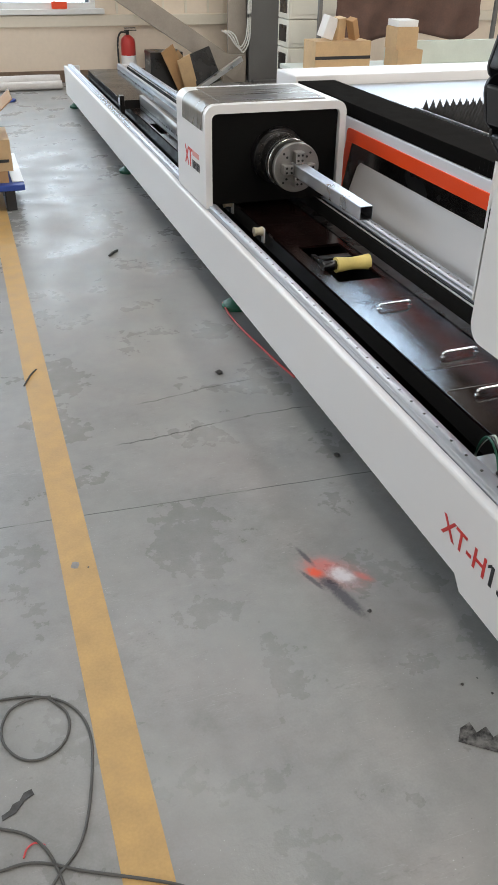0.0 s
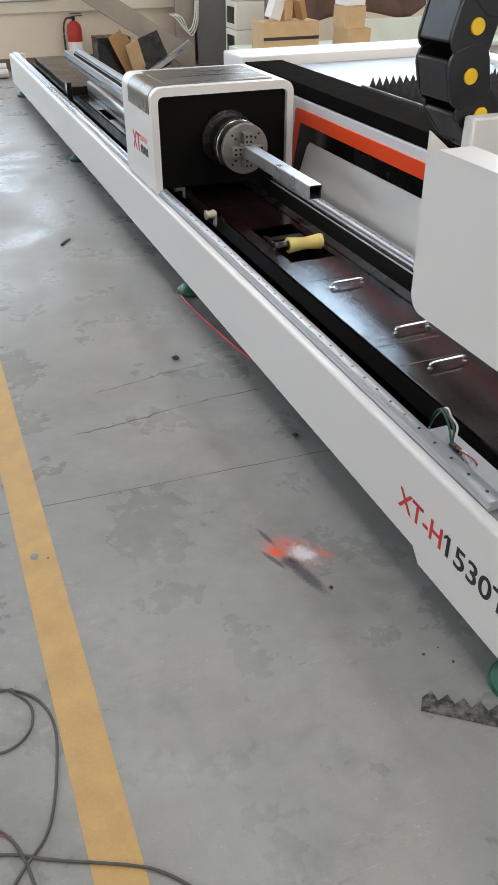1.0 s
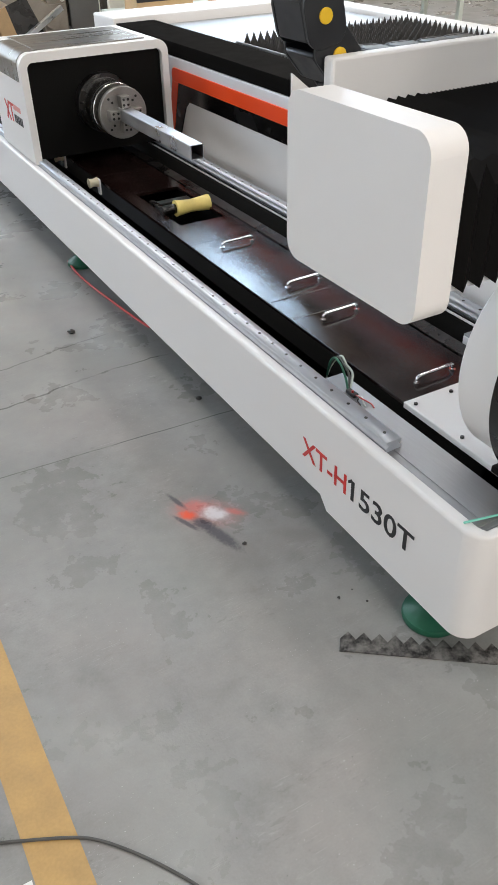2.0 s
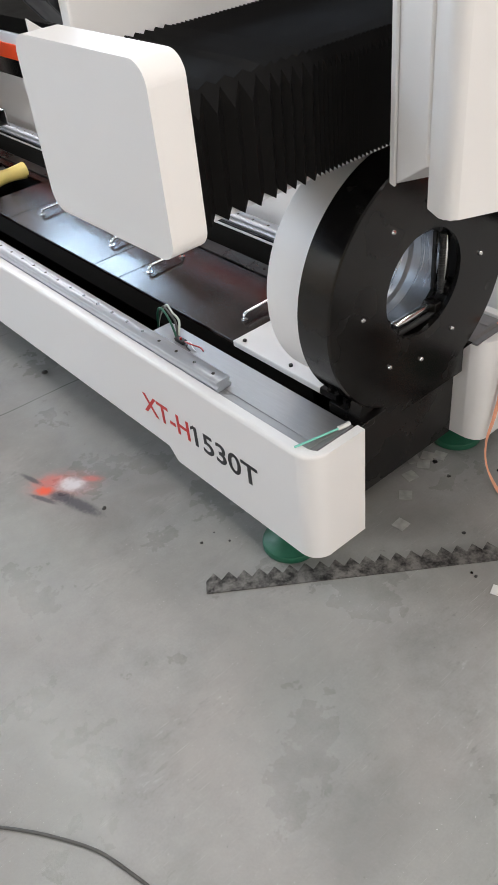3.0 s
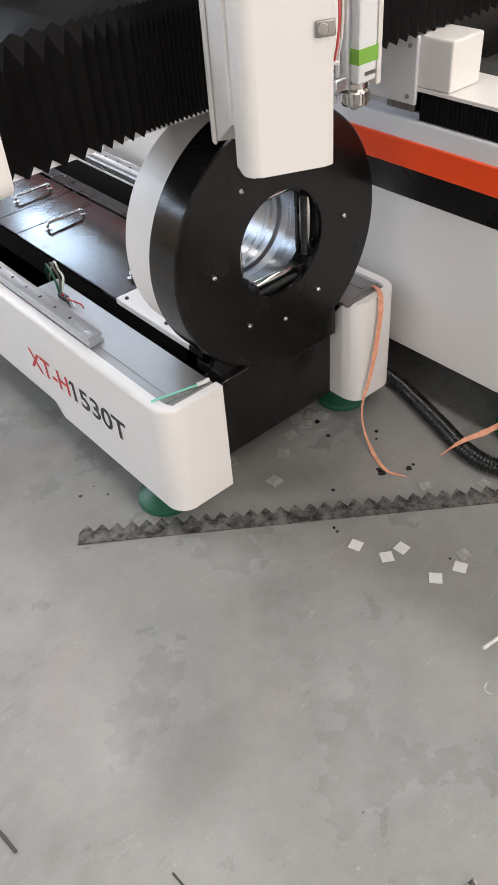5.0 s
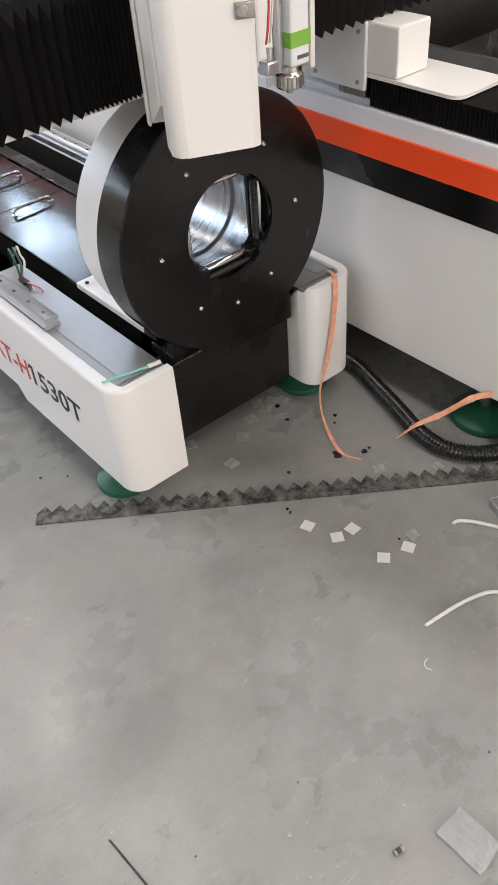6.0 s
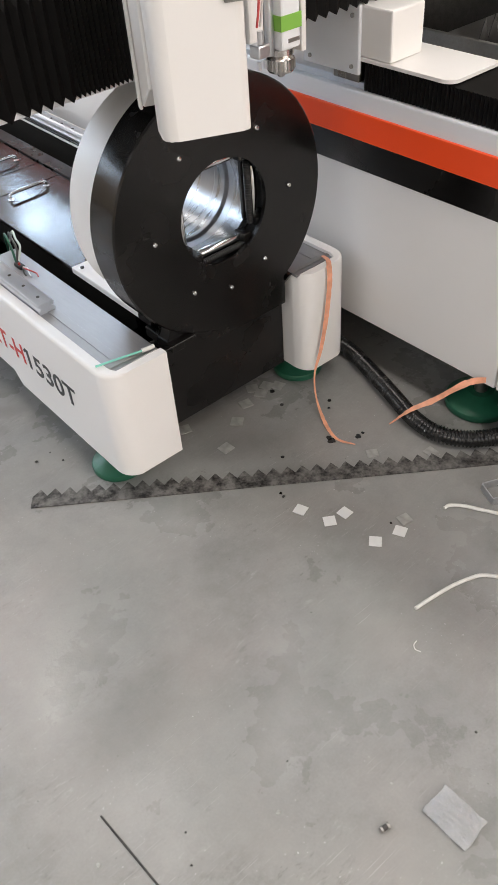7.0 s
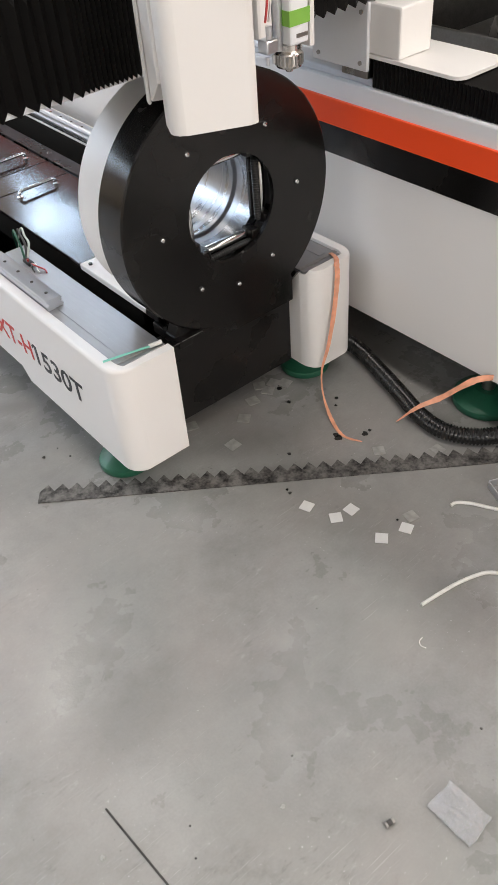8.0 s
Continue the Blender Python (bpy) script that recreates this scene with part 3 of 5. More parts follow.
part("cable_bundle", bm, RUBBER, channel, "black cable bundle in the channel")
bm = bmesh.new()
box(bm, 1.560, 1.600, 6.425, 6.50, 0.360, 0.505, 0.004)
box(bm, 1.600, 1.735, 6.425, 6.44, 0.399, 0.47, 0.002)
bracket = part("bracket", bm, BLACK_SATIN, bed, "black end bracket of the channel")
part("plate", nbox(1.556, 1.5595, 6.44, 6.485, 0.43, 0.485, 0.001, 1), GREY_PAINT, bracket)
# carriage clamp and box on the far rail behind the headstock
bm = bmesh.new()
box(bm, 2.09, 2.20, 4.75, 4.95, 0.44, 0.56, 0.008)
part("slide_block", bm, BLACK_SATIN, bed, "black slide block on the rail")
bm = bmesh.new()
box(bm, 1.985, 2.012, 4.3, 8.9, 0.3985, 0.452)
for k in range(110):
    box(bm, 1.980, 1.985, 4.32 + 0.0415 * k, 4.34 + 0.0415 * k, 0.43, 0.451)
part("rack", bm, STEEL, bed, "bright toothed steel rack")


def foot(x, y, top):
    bm = bmesh.new()
    cyl(bm, (x, y, 0.012), (0, 0, 1), 0.078, 0.024, 32, bevel=0.006)
    cyl(bm, (x, y, 0.038), (0, 0, 1), 0.074, 0.028, 32, 0.032)
    f = part("foot", bm, GREEN, bed, "green round levelling foot")
    part("screw", ncyl((x, y, 0.05 + (top - 0.05) / 2), (0, 0, 1), 0.016, top - 0.05, 12), DULL, f)


for y, top in ((0.09, 0.095), (2.90, 0.135), (5.88, 0.135), (8.95, 0.135)):
    foot(1.474 if y < 1 else 1.497, y + (0.032 if y < 1 else 0.0), top)
    foot(2.14, y, top)
# toothed edge of rust at the strip's end
bm = bmesh.new()
box(bm, 1.4445, 1.583, 0.0, 0.012, 0.4165, 0.4185, 0.0005, 1)
part("strip_end", bm, DULL, bed)
bm = bmesh.new()
box(bm, 2.052, 2.1915, 0.0, 0.012, 0.4165, 0.4185, 0.0005, 1)
part("strip_end", bm, DULL, bed)


def lettering(body, size, at, turn, material, parent, name, spacing, wide):
    """Raised film letters as a mesh."""
    cu = bpy.data.curves.new(name, "FONT")
    cu.body, cu.size, cu.extrude, cu.space_character = body, size, 0.0004, spacing
    cu.offset = 0.0012
    ob = new(name, cu)
    dg = bpy.context.evaluated_depsgraph_get()
    me = bpy.data.meshes.new_from_object(ob.evaluated_get(dg))
    bpy.data.objects.remove(ob)
    me.name = name
    me.materials.clear()
    me.materials.append(material)
    low = min(v.co.x for v in me.vertices)
    for v in me.vertices:
        v.co.x -= low
    width = max(v.co.x for v in me.vertices)
    return piece(name, me, parent, at, turn, (wide / width, 1, 1))


lettering("XT-H", 0.094, (BX0 - 0.0008, 0.664, 0.220), (90, 0, -90), REDLET, bed, "lettering", 1.02, 0.222)
lettering("1530T", 0.094, (BX0 - 0.0008, 0.419, 0.220), (90, 0, -90), BLKLET, bed, "lettering", 1.0, 0.264)
bm = bmesh.new()
prism(bm, [(0.4188, 0.2885), (0.4188, 0.277), (0.433, 0.2665), (0.433, 0.277)], "x", BX0 - 0.0013, BX0 - 0.0003)
part("lettering", bm, BLKLET, bed)

# ---- front chuck: black ring in front of a white drum ----
ring = thing("tube_chuck", "large black ring chuck with white housing on the bed", "chuck", (AX, 0.1, 0.4))
bm = bmesh.new()
R = 0.315
lathe(bm, [(0.131, 0.0), (R - 0.004, 0.0), (R, 0.004), (R, 0.094), (0.29, 0.094), (0.29, 0.012), (0.131, 0.012)], (AX, 0, AZ - 0.004), "y", 96)
part("front_plate", bm, BLACK, ring, "black painted ring plate", 30)
bm = bmesh.new()
lathe(bm, [(0.17, 0.0955), (0.290, 0.0955), (0.294, 0.10), (0.294, 0.217), (0.290, 0.222), (0.17, 0.222)], (AX, 0, AZ - 0.004), "y", 96)
box(bm, AX - 0.16, AX + 0.16, 0.125, 0.20, 0.40, 0.50)
part("housing", bm, WHITE, ring, "white painted chuck housing", 30)
bm = bmesh.new()
box(bm, 1.652, 2.0, 0.12, 0.519, 0.382, 0.4015, 0.002, 1)
base = part("base_plate", bm, WHITE, ring, "white base plate")
bolt = finish(ncyl((0, 0, 0), (0, 0, 1), 0.006, 0.006, 12, bevel=0.001), "bolt", BLACK_SATIN)
for x, y in ((1.672, 0.49), (1.672, 0.30), (1.80, 0.49)):
    piece("bolt", bolt, base, (x, y, 0.4035))
# steel sleeve inside
bm = bmesh.new()
lathe(bm, [(0.128, 0.06), (0.150, 0.06), (0.150, 0.32), (0.128, 0.32), (0.128, 0.20), (0.122, 0.19), (0.122, 0.15), (0.128, 0.14)], (AX, 0, AZ), "y", 72)
part("sleeve", bm, SLEEVE, ring, "bright turned steel sleeve", 30)
bm = bmesh.new()
lathe(bm, [(0.150, 0.014), (0.288, 0.014), (0.288, 0.058), (0.150, 0.058)], (AX, 0, AZ - 0.004), "y", 64)
part("inner_ring", bm, BLACK_SATIN, ring)
screw = finish(lathe(bmesh.new(), [(0.0005, -0.006), (0.0045, -0.005), (0.0065, -0.002), (0.0065, 0.0), (0.0005, 0.0)], (0, 0, 0), "y", 14), "screw", CHROME)
for a in (0, 57, 123, 180, 236, 270, 304, 90):
    piece("screw", screw, ring, (AX + 0.208 * math.cos(radians(a)) - 0.001, -0.0005, AZ - 0.006 + 0.204 * math.sin(radians(a))))
# clamping rollers and their threaded spindles in the opening
for a, s in ((0, 1), (90, 1), (180, 1), (270, 1)):
    c, si = math.cos(radians(a)), math.sin(radians(a))
    along = (-si, 0, c)
    rr, rs = (0.122, 0.099) if a == 0 else (0.106, 0.126)
    mid = (AX + rr * c, 0.040, AZ + rr * si)
    roll = part("jaw_roller", ncyl(mid, along, 0.0105, 0.13, 20, bevel=0.002), CHROME, ring, "polished jaw roller")
    bm = bmesh.new()
    axis_mid = Vector((AX + rs * c, 0.030, AZ + rs * si))
    lo, hi = axis_mid - Vector(along) * 0.078, axis_mid + Vector(along) * 0.078
    hose(bm, [lo, axis_mid, hi], 0.0085, 12, 2, ribs=(0.0065, 0.25))
    part("spindle", bm, RUBBER, ring, "black threaded spindle")
    part("slide_bar", nbox(axis_mid.x - (0.004 if a in (0, 180) else 0.075), axis_mid.x + (0.004 if a in (0, 180) else 0.075), 0.048, 0.058, axis_mid.z - (0.075 if a in (0, 180) else 0.004), axis_mid.z + (0.075 if a in (0, 180) else 0.004), 0.001, 1), BLACK_SATIN, ring)
    for t in (-0.078, 0.078):
        q = Vector(mid) + Vector(along) * t
        part("jaw_block", nbox(q.x - 0.012, q.x + 0.012, 0.016, 0.056, q.z - 0.012, q.z + 0.012, 0.003), BLACK_SATIN, ring)
bm = bmesh.new()
prism(bm, [(0.075, 0.345), (0.036, 0.372), (0.000, 0.4175), (0.075, 0.4195)], "x", 2.036, 2.0505, 0.001, 1)
part("bracket", bm, BLACK, ring, "black angle bracket beside the beam")
# black bracket blocks at the foot of the ring
bm = bmesh.new()
box(bm, 1.632, 1.672, 0.0, 0.12, 0.365, 0.395, 0.003)
box(bm, 1.640, 1.665, 0.10, 0.16, 0.395, 0.415, 0.003)
cyl(bm, (1.652, 0.13, 0.42), (0, 0, 1), 0.009, 0.02, 8)
cyl(bm, (1.652, 0.07, 0.40), (0, 0, 1), 0.007, 0.016, 8)
part("bracket", bm, BLACK, ring, "black bracket with bolts")
bm = bmesh.new()
prism(bm, [(1.60, 0.33), (2.03, 0.33), (2.03, 0.40), (1.99, 0.52), (1.68, 0.52), (1.63, 0.40), (1.60, 0.385)], "y", 0.0125, 0.048)
part("skirt", bm, BLACK, ring, "black plate under the ring")
part("ledge", nbox(1.587, 1.70, -0.012, 0.05, 0.392, 0.398, 0.001, 1), BLACK, ring)

# ---- travelling headstock with the gripping chuck ----
HY = 3.24
hs = thing("headstock", "white travelling headstock with black front and steel chuck", "machine headstock", (AX, HY + 0.3, 0.44))
HX0, HX1, HZ0, HZ1 = 1.432, 2.215, 0.432, 0.948
outer = rounded(HX0, HX1, HZ0, HZ1, (0, 0, 0.06, 0.06), 8)
inner = rounded(HX0 + 0.036, HX1 - 0.036, HZ0, HZ1 - 0.042, (0, 0, 0.03, 0.03), 8)


def band(bm, out, inn, y0, y1):
    """The wall between two outlines that are open below, from y0 to y1."""
    k = len(out)
    o0, i0 = [bm.verts.new((p[0], y0, p[1])) for p in out], [bm.verts.new((p[0], y0, p[1])) for p in inn]
    o1, i1 = [bm.verts.new((p[0], y1, p[1])) for p in out], [bm.verts.new((p[0], y1, p[1])) for p in inn]
    for a in range(k):
        b = (a + 1) % k
        if a == 0:
            continue
        bm.faces.new((o0[a], o0[b], i0[b], i0[a]))
        bm.faces.new((o1[a], i1[a], i1[b], o1[b]))
        bm.faces.new((o0[a], o1[a], o1[b], o0[b]))
        bm.faces.new((i0[a], i0[b], i1[b], i1[a]))
    for a in (0, 1):
        bm.faces.new((o0[a], i0[a], i1[a], o1[a]))
    return bm


part("shell", band(bmesh.new(), outer, inner, HY, HY + 0.60), WHITE, hs, "white rounded hood")
part("front_panel", nbox(HX0 + 0.037, HX1 - 0.037, HY + 0.03, HY + 0.05, 0.443, HZ1 - 0.043), MATT, hs, "black front panel")
part("rear_panel", nbox(HX0 + 0.037, HX1 - 0.037, HY + 0.55, HY + 0.57, 0.44, HZ1 - 0.043), BLACK_SATIN, hs)
part("top_panel", nbox(HX0 + 0.10, HX1 - 0.10, HY + 0.06, HY + 0.53, HZ1 - 0.004, HZ1 + 0.005, 0.001, 1), BRUSHED, hs, "brushed grey steel top panel")
# bright bent strip wrapped over the long upper edge
prof = [(HX0 - 0.003, HZ1 - 0.13), (HX0 - 0.003, HZ1 - 0.06)]
prof += [(HX0 + 0.06 - 0.063 * math.cos(radians(a)), HZ1 - 0.06 + 0.063 * math.sin(radians(a))) for a in range(10, 90, 10)]
prof += [(HX0 + 0.06, HZ1 + 0.003), (HX0 + 0.105, HZ1 + 0.003)]
inn = [(HX0 + 0.105, HZ1 - 0.003), (HX0 + 0.06, HZ1 - 0.003)] + [(HX0 + 0.06 - 0.057 * math.cos(radians(a)), HZ1 - 0.06 + 0.057 * math.sin(radians(a))) for a in range(80, 0, -10)] + [(HX0 + 0.003, HZ1 - 0.06), (HX0 + 0.003, HZ1 - 0.13)]
bm = bmesh.new()
prism(bm, prof + inn, "y", HY + 0.05, HY + 0.46)
part("corner_strip", bm, BRUSHED, hs, "bent bright steel corner strip")
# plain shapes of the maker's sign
bm = bmesh.new()
for (y0, z0), (y1, z1) in (((0.42, 0.68), (0.35, 0.585)), ((0.35, 0.68), (0.42, 0.585))):
    d = Vector((y1 - y0, z1 - z0)).normalized()
    s = Vector((-d.y, d.x)) * 0.008
    prism(bm, [(HY + y0 + s.x, z0 + s.y), (HY + y1 + s.x, z1 + s.y), (HY + y1 - s.x, z1 - s.y), (HY + y0 - s.x, z0 - s.y)], "x", HX0 - 0.0012, HX0 + 0.001)
box(bm, HX0 - 0.0012, HX0 + 0.001, HY + 0.30, HY + 0.32, 0.585, 0.668)
box(bm, HX0 - 0.0012, HX0 + 0.001, HY + 0.27, HY + 0.35, 0.668, 0.682)
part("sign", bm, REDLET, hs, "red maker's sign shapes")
part("sign", nbox(HX0 - 0.0012, HX0 + 0.001, HY + 0.13, HY + 0.265, 0.655, 0.682), PINKLET, hs, "faded red bar")
bm = bmesh.new()
for i in range(5):
    box(bm, HX0 - 0.0012, HX0 + 0.001, HY + 0.245 - 0.031 * i, HY + 0.268 - 0.031 * i, 0.590, 0.632)
part("sign", bm, BLKLET, hs, "black bars of small writing")
bm = bmesh.new()
lathe(bm, [(0.09, -0.02), (0.142, -0.02), (0.145, -0.016), (0.145, 0.03), (0.09, 0.03)], (AX, HY, AZ), "y", 56)
part("spindle_collar", bm, BLACK, hs, "black collar")
bm = bmesh.new()
lathe(bm, [(0.03, -0.18), (0.122, -0.18), (0.125, -0.177), (0.125, 0.02), (0.03, 0.02)], (AX, HY, AZ), "y", 64)
chuck = part("chuck_body", bm, TURNED, hs, "turned steel chuck body", 30)
bm = bmesh.new()
lathe(bm, [(0.03, -0.235), (0.090, -0.235), (0.090, -0.18), (0.03, -0.18)], (AX, HY, AZ), "y", 48)
part("chuck_neck", bm, BLACK_SATIN, hs, smooth=30)
bm = bmesh.new()
lathe(bm, [(0.036, -0.262), (0.119, -0.262), (0.122, -0.259), (0.122, -0.237), (0.119, -0.234), (0.036, -0.234)], (AX, HY, AZ), "y", 64)
face = part("chuck_face", bm, DULL, hs, "steel chuck face", 30)
screw2 = finish(ncyl((0, 0, 0), (0, 1, 0), 0.006, 0.003, 12), "screw", BLACK_SATIN)
for a in range(45, 360, 45):
    if a % 90:
        for r in (0.10, 0.075):
            piece("screw", screw2, face, (AX + r * math.cos(radians(a)), HY - 0.263, AZ + r * math.sin(radians(a))))
for a in (0, 90, 180, 270):
    m = Matrix.Translation((AX, HY - 0.28, AZ)) @ Matrix.Rotation(radians(a), 4, "Y")
    bm = bmesh.new()
    box(bm, 0.031, 0.085, -0.03, 0.03, -0.024, 0.024, 0.003)
    bm.transform(m)
    jaw = part("jaw", bm, DULL, face, "steel jaw")
    for u in (0.045, 0.07):
        for v in (-0.011, 0.011):
            q = m @ Vector((u, -0.0305, v))
            piece("screw", screw2, hs, q)
# the tube
TY0, TY1, h = HY - 1.08, HY - 0.05, 0.03
bm = bmesh.new()
out, inn = rounded(AX - h, AX + h, AZ - h, AZ + h, 0.005, 3), rounded(AX - h + 0.003, AX + h - 0.003, AZ - h + 0.003, AZ + h - 0.003, 0.002, 3)
k = len(out)
rows = [[bm.verts.new((p[0], y, p[1])) for p in o] for o, y in ((out, TY0), (out, TY1), (inn, TY1), (inn, TY0))]
for a in range(4):
    for i in range(k):
        bm.faces.new((rows[a][i], rows[a][(i + 1) % k], rows[(a + 1) % 4][(i + 1) % k], rows[(a + 1) % 4][i]))
solo("steel_tube", bm, GALV, "square galvanised steel tube gripped in the chuck", "steel tube")


# ---- support rollers in the bed ----
def waisted(bm, at, length, r):
    prof = [(0.006, -length / 2)] + [(r * (0.78 + 0.22 * (2 * abs(i / 10 - 0.5)) ** 1.3), -length / 2 + length * i / 10) for i in range(11)] + [(0.006, length / 2)]
    return lathe(bm, prof, at, "x", 28)


roller = thing("support_roller", "yellow waisted support roller on a black arm", "roller", (1.84, 2.33, 0.19))
part("roller", waisted(bmesh.new(), (1.86, 2.30, 0.412), 0.165, 0.036), ROLLER, roller, "yellow rubber roller")
bm = bmesh.new()
cyl(bm, (1.745, 2.30, 0.412), (1, 0, 0), 0.022, 0.07, 20, bevel=0.003)
box(bm, 1.735, 1.76, 2.29, 2.50, 0.36, 0.40, 0.004)
box(bm, 1.74, 1.93, 2.45, 2.50, 0.19, 0.39, 0.004)
part("arm", bm, BLACK_SATIN, roller)
for y in (2.89, 3.42):
    r2 = thing("guide_roller", "small cream guide roller on a white bracket", "roller", (1.62, y, 0.342), "guide rollers")
    part("roller", waisted(bmesh.new(), (1.606, y, 0.402), 0.045, 0.024), CREAM, r2)
    bm = bmesh.new()
    box(bm, 1.630, 1.640, y - 0.018, y + 0.018, 0.342, 0.418, 0.003)
    cyl(bm, (1.618, y, 0.402), (1, 0, 0), 0.006, 0.05, 10)
    part("bracket", bm, WHITE, r2)
# ---- sheet cutting table ----
TX, TY, TE = 2.300, -2.4, 4.57
table = thing("sheet_cutting_table", "white sheet cutting table with orange and black stripes", "machine table", (3.1, 1.0, 0))
part("side_panel", nbox(TX, TX + 0.03, -0.52, TE, 0.165, 0.66, 0.003), WHITE, table, "white lower side panel")
part("side_panel", nbox(TX, TX + 0.03, TY, -0.525, 0.165, 0.66, 0.003), WHITE, table)
part("black_stripe", nbox(TX - 0.006, TX + 0.002, TY, 3.255, 0.634, 0.712), BLACK, table, "black painted stripe")
bm = bmesh.new()
prism(bm, rounded(TY, 3.385, 0.7125, 0.782, (0, 0, 0.03, 0), 6), "x", TX - 0.008, TX + 0.002, 0.001, 1)
part("orange_stripe", bm, ORANGE, table, "orange painted stripe")
bm = bmesh.new()
prism(bm, [(3.31, 0.712), (3.385, 0.712), (3.478, 0.40), (3.42, 0.40)], "x", TX - 0.008, TX + 0.002)
part("orange_stripe", bm, ORANGE, table)
bm = bmesh.new()
prism(bm, [(3.255, 0.7115), (3.309, 0.7115), (3.417, 0.40), (3.345, 0.40), (3.235, 0.60), (3.19, 0.634), (3.255, 0.634)], "x", TX - 0.006, TX + 0.002)
part("black_stripe", bm, BLACK, table)
part("side_beam", nbox(TX, TX + 0.16, TY, TE, 0.66, 0.832, 0.006), GREY_PAINT, table, "light grey upper beam")
part("far_beam", nbox(TX, 3.95, 4.22, TE, 0.30, 0.93, 0.01), WHITE, table, "white end frame")
part("far_side", nbox(3.85, 4.0, TY, 4.22, 0.165, 0.90, 0.01), WHITE, table)
part("tray", nbox(TX + 0.16, 3.85, TY, 4.22, 0.60, 0.64), DULL, table)
part("sheet_plate", nbox(2.56, 3.84, 3.33, 4.21, 0.862, 0.872, 0.001, 1), SHEET, table, "bright steel sheet")
part("rail_bar", nbox(TX + 0.015, TX + 0.095, TY, TE - 0.4, 0.832, 0.850, 0.002, 1), STEEL, table, "bright guide rail")


def pleated(bm, x0, x1, z0, z1, y0, y1, pitch, amp):
    """A roof-shaped way cover with pleats across its run."""
    n = int((y1 - y0) / pitch)
    last = None
    for i in range(2 * n + 1):
        y, o = y0 + i * pitch / 2, amp * (i % 2)
        row = [bm.verts.new(p) for p in ((x0 - o, y, z0), (x0 - o, y, z1 + o), (x1 + o, y, z1 + o), (x1 + o, y, z0))]
        if last:
            for k in range(3):
                bm.faces.new((last[k], last[k + 1], row[k + 1], row[k]))
        last = row
    return bm


bm = pleated(bmesh.new(), TX + 0.012, 2.548, 0.834, 0.897, 0.62, 4.20, 0.030, 0.010)
box(bm, TX + 0.02, 2.544, 0.62, 4.20, 0.834, 0.894)
part("way_cover", bm, CLOTH, table, "black pleated way cover", 15)
bm = pleated(bmesh.new(), TX + 0.012, 2.478, 0.834, 0.897, TY, 0.008, 0.012, 0.005)
box(bm, TX + 0.02, 2.474, TY, 0.006, 0.834, 0.894)
part("way_cover", bm, CLOTH, table, "black pleated way cover", 15)


def slat_mesh(length, pitch, low, high, thick, name, material):
    """A toothed steel slat along x, standing up."""
    bm = bmesh.new()
    n = int(length / pitch)
    top = []
    for i in range(n):
        top += [(i * pitch, low), ((i + 0.5) * pitch, high)]
    top.append((n * pitch, low))
    f = [[bm.verts.new((x, y, z)) for x, z in top] for y in (0, thick)]
    b = [[bm.verts.new((x, y, 0)) for x, z in top] for y in (0, thick)]
    for i in range(len(top) - 1):
        bm.faces.new((b[0][i], b[0][i + 1], f[0][i + 1], f[0][i]))
        bm.faces.new((b[1][i], f[1][i], f[1][i + 1], b[1][i + 1]))
        bm.faces.new((f[0][i], f[0][i + 1], f[1][i + 1], f[1][i]))
        bm.faces.new((b[0][i], b[1][i], b[1][i + 1], b[0][i + 1]))
    for i in (0, -1):
        bm.faces.new((b[0][i], f[0][i], f[1][i], b[1][i]))
    return finish(bm, name, material)


slat = slat_mesh(1.16, 0.042, 0.22, 0.275, 0.003, "slat", BURNT)
y = -2.2
part("slat_holder", nbox(2.652, 2.664, -2.3, 3.30, 0.641, 0.885, 0.002, 1), DULL, table, "dull steel bar holding the slats")
while y < 3.31:
    if not -0.03 < y < 0.5:
        piece("slat", slat, table, (2.668, y, 0.655))
    y += 0.085
for y in (-0.42, 1.6, 3.9):
    bm = bmesh.new()
    cyl(bm, (2.40, y, 0.012), (0, 0, 1), 0.10, 0.024, 32, bevel=0.006)
    cyl(bm, (2.40, y, 0.038), (0, 0, 1), 0.095, 0.028, 32, 0.04)
    f = part("foot", bm, GREEN, table, "green round levelling foot")
    part("screw", ncyl((2.40, y, 0.10), (0, 0, 1), 0.02, 0.14, 12), DULL, f)
part("underframe", nbox(TX + 0.05, 3.9, TY, 4.4, 0.17, 0.26), BLACK_SATIN, table)

# ---- gantry over both machines ----
gantry = thing("gantry", "white gantry with black bellows and rounded covers", "machine gantry", (2.6, 0.2, 0.83))
bm = bmesh.new()
prism(bm, rounded(-0.074, 0.300, 1.030, 1.326, 0.036, 10), "x", 1.128, 1.196, 0.0035, 2)
part("end_cover", bm, WHITE, gantry, "white rounded end cover")


def bellows(bm, stations, y0, y1, z0, z1):
    """A cloth bellows drawn out along x, open below: wide folds stand higher, gussets along the front edge."""
    last = None
    for i, (x, amp) in enumerate(stations):
        o = amp if i % 2 else -amp
        row = [bm.verts.new(p) for p in ((x, y0 - 0.45 * o, z0 - o * 0.6), (x, y0 - 0.45 * o - 0.002, z1 - 0.024 - 1.5 * o), (x, y0 + 0.016 - 0.3 * o, z1 - 0.002 + o * 0.55), (x, y0 + 0.05, z1 + o * 0.75), (x, y1, z1 + o * 0.75), (x, y1 + o, z0))]
        if last:
            for k in range(5):
                bm.faces.new((last[k], last[k + 1], row[k + 1], row[k]))
        last = row
    return bm


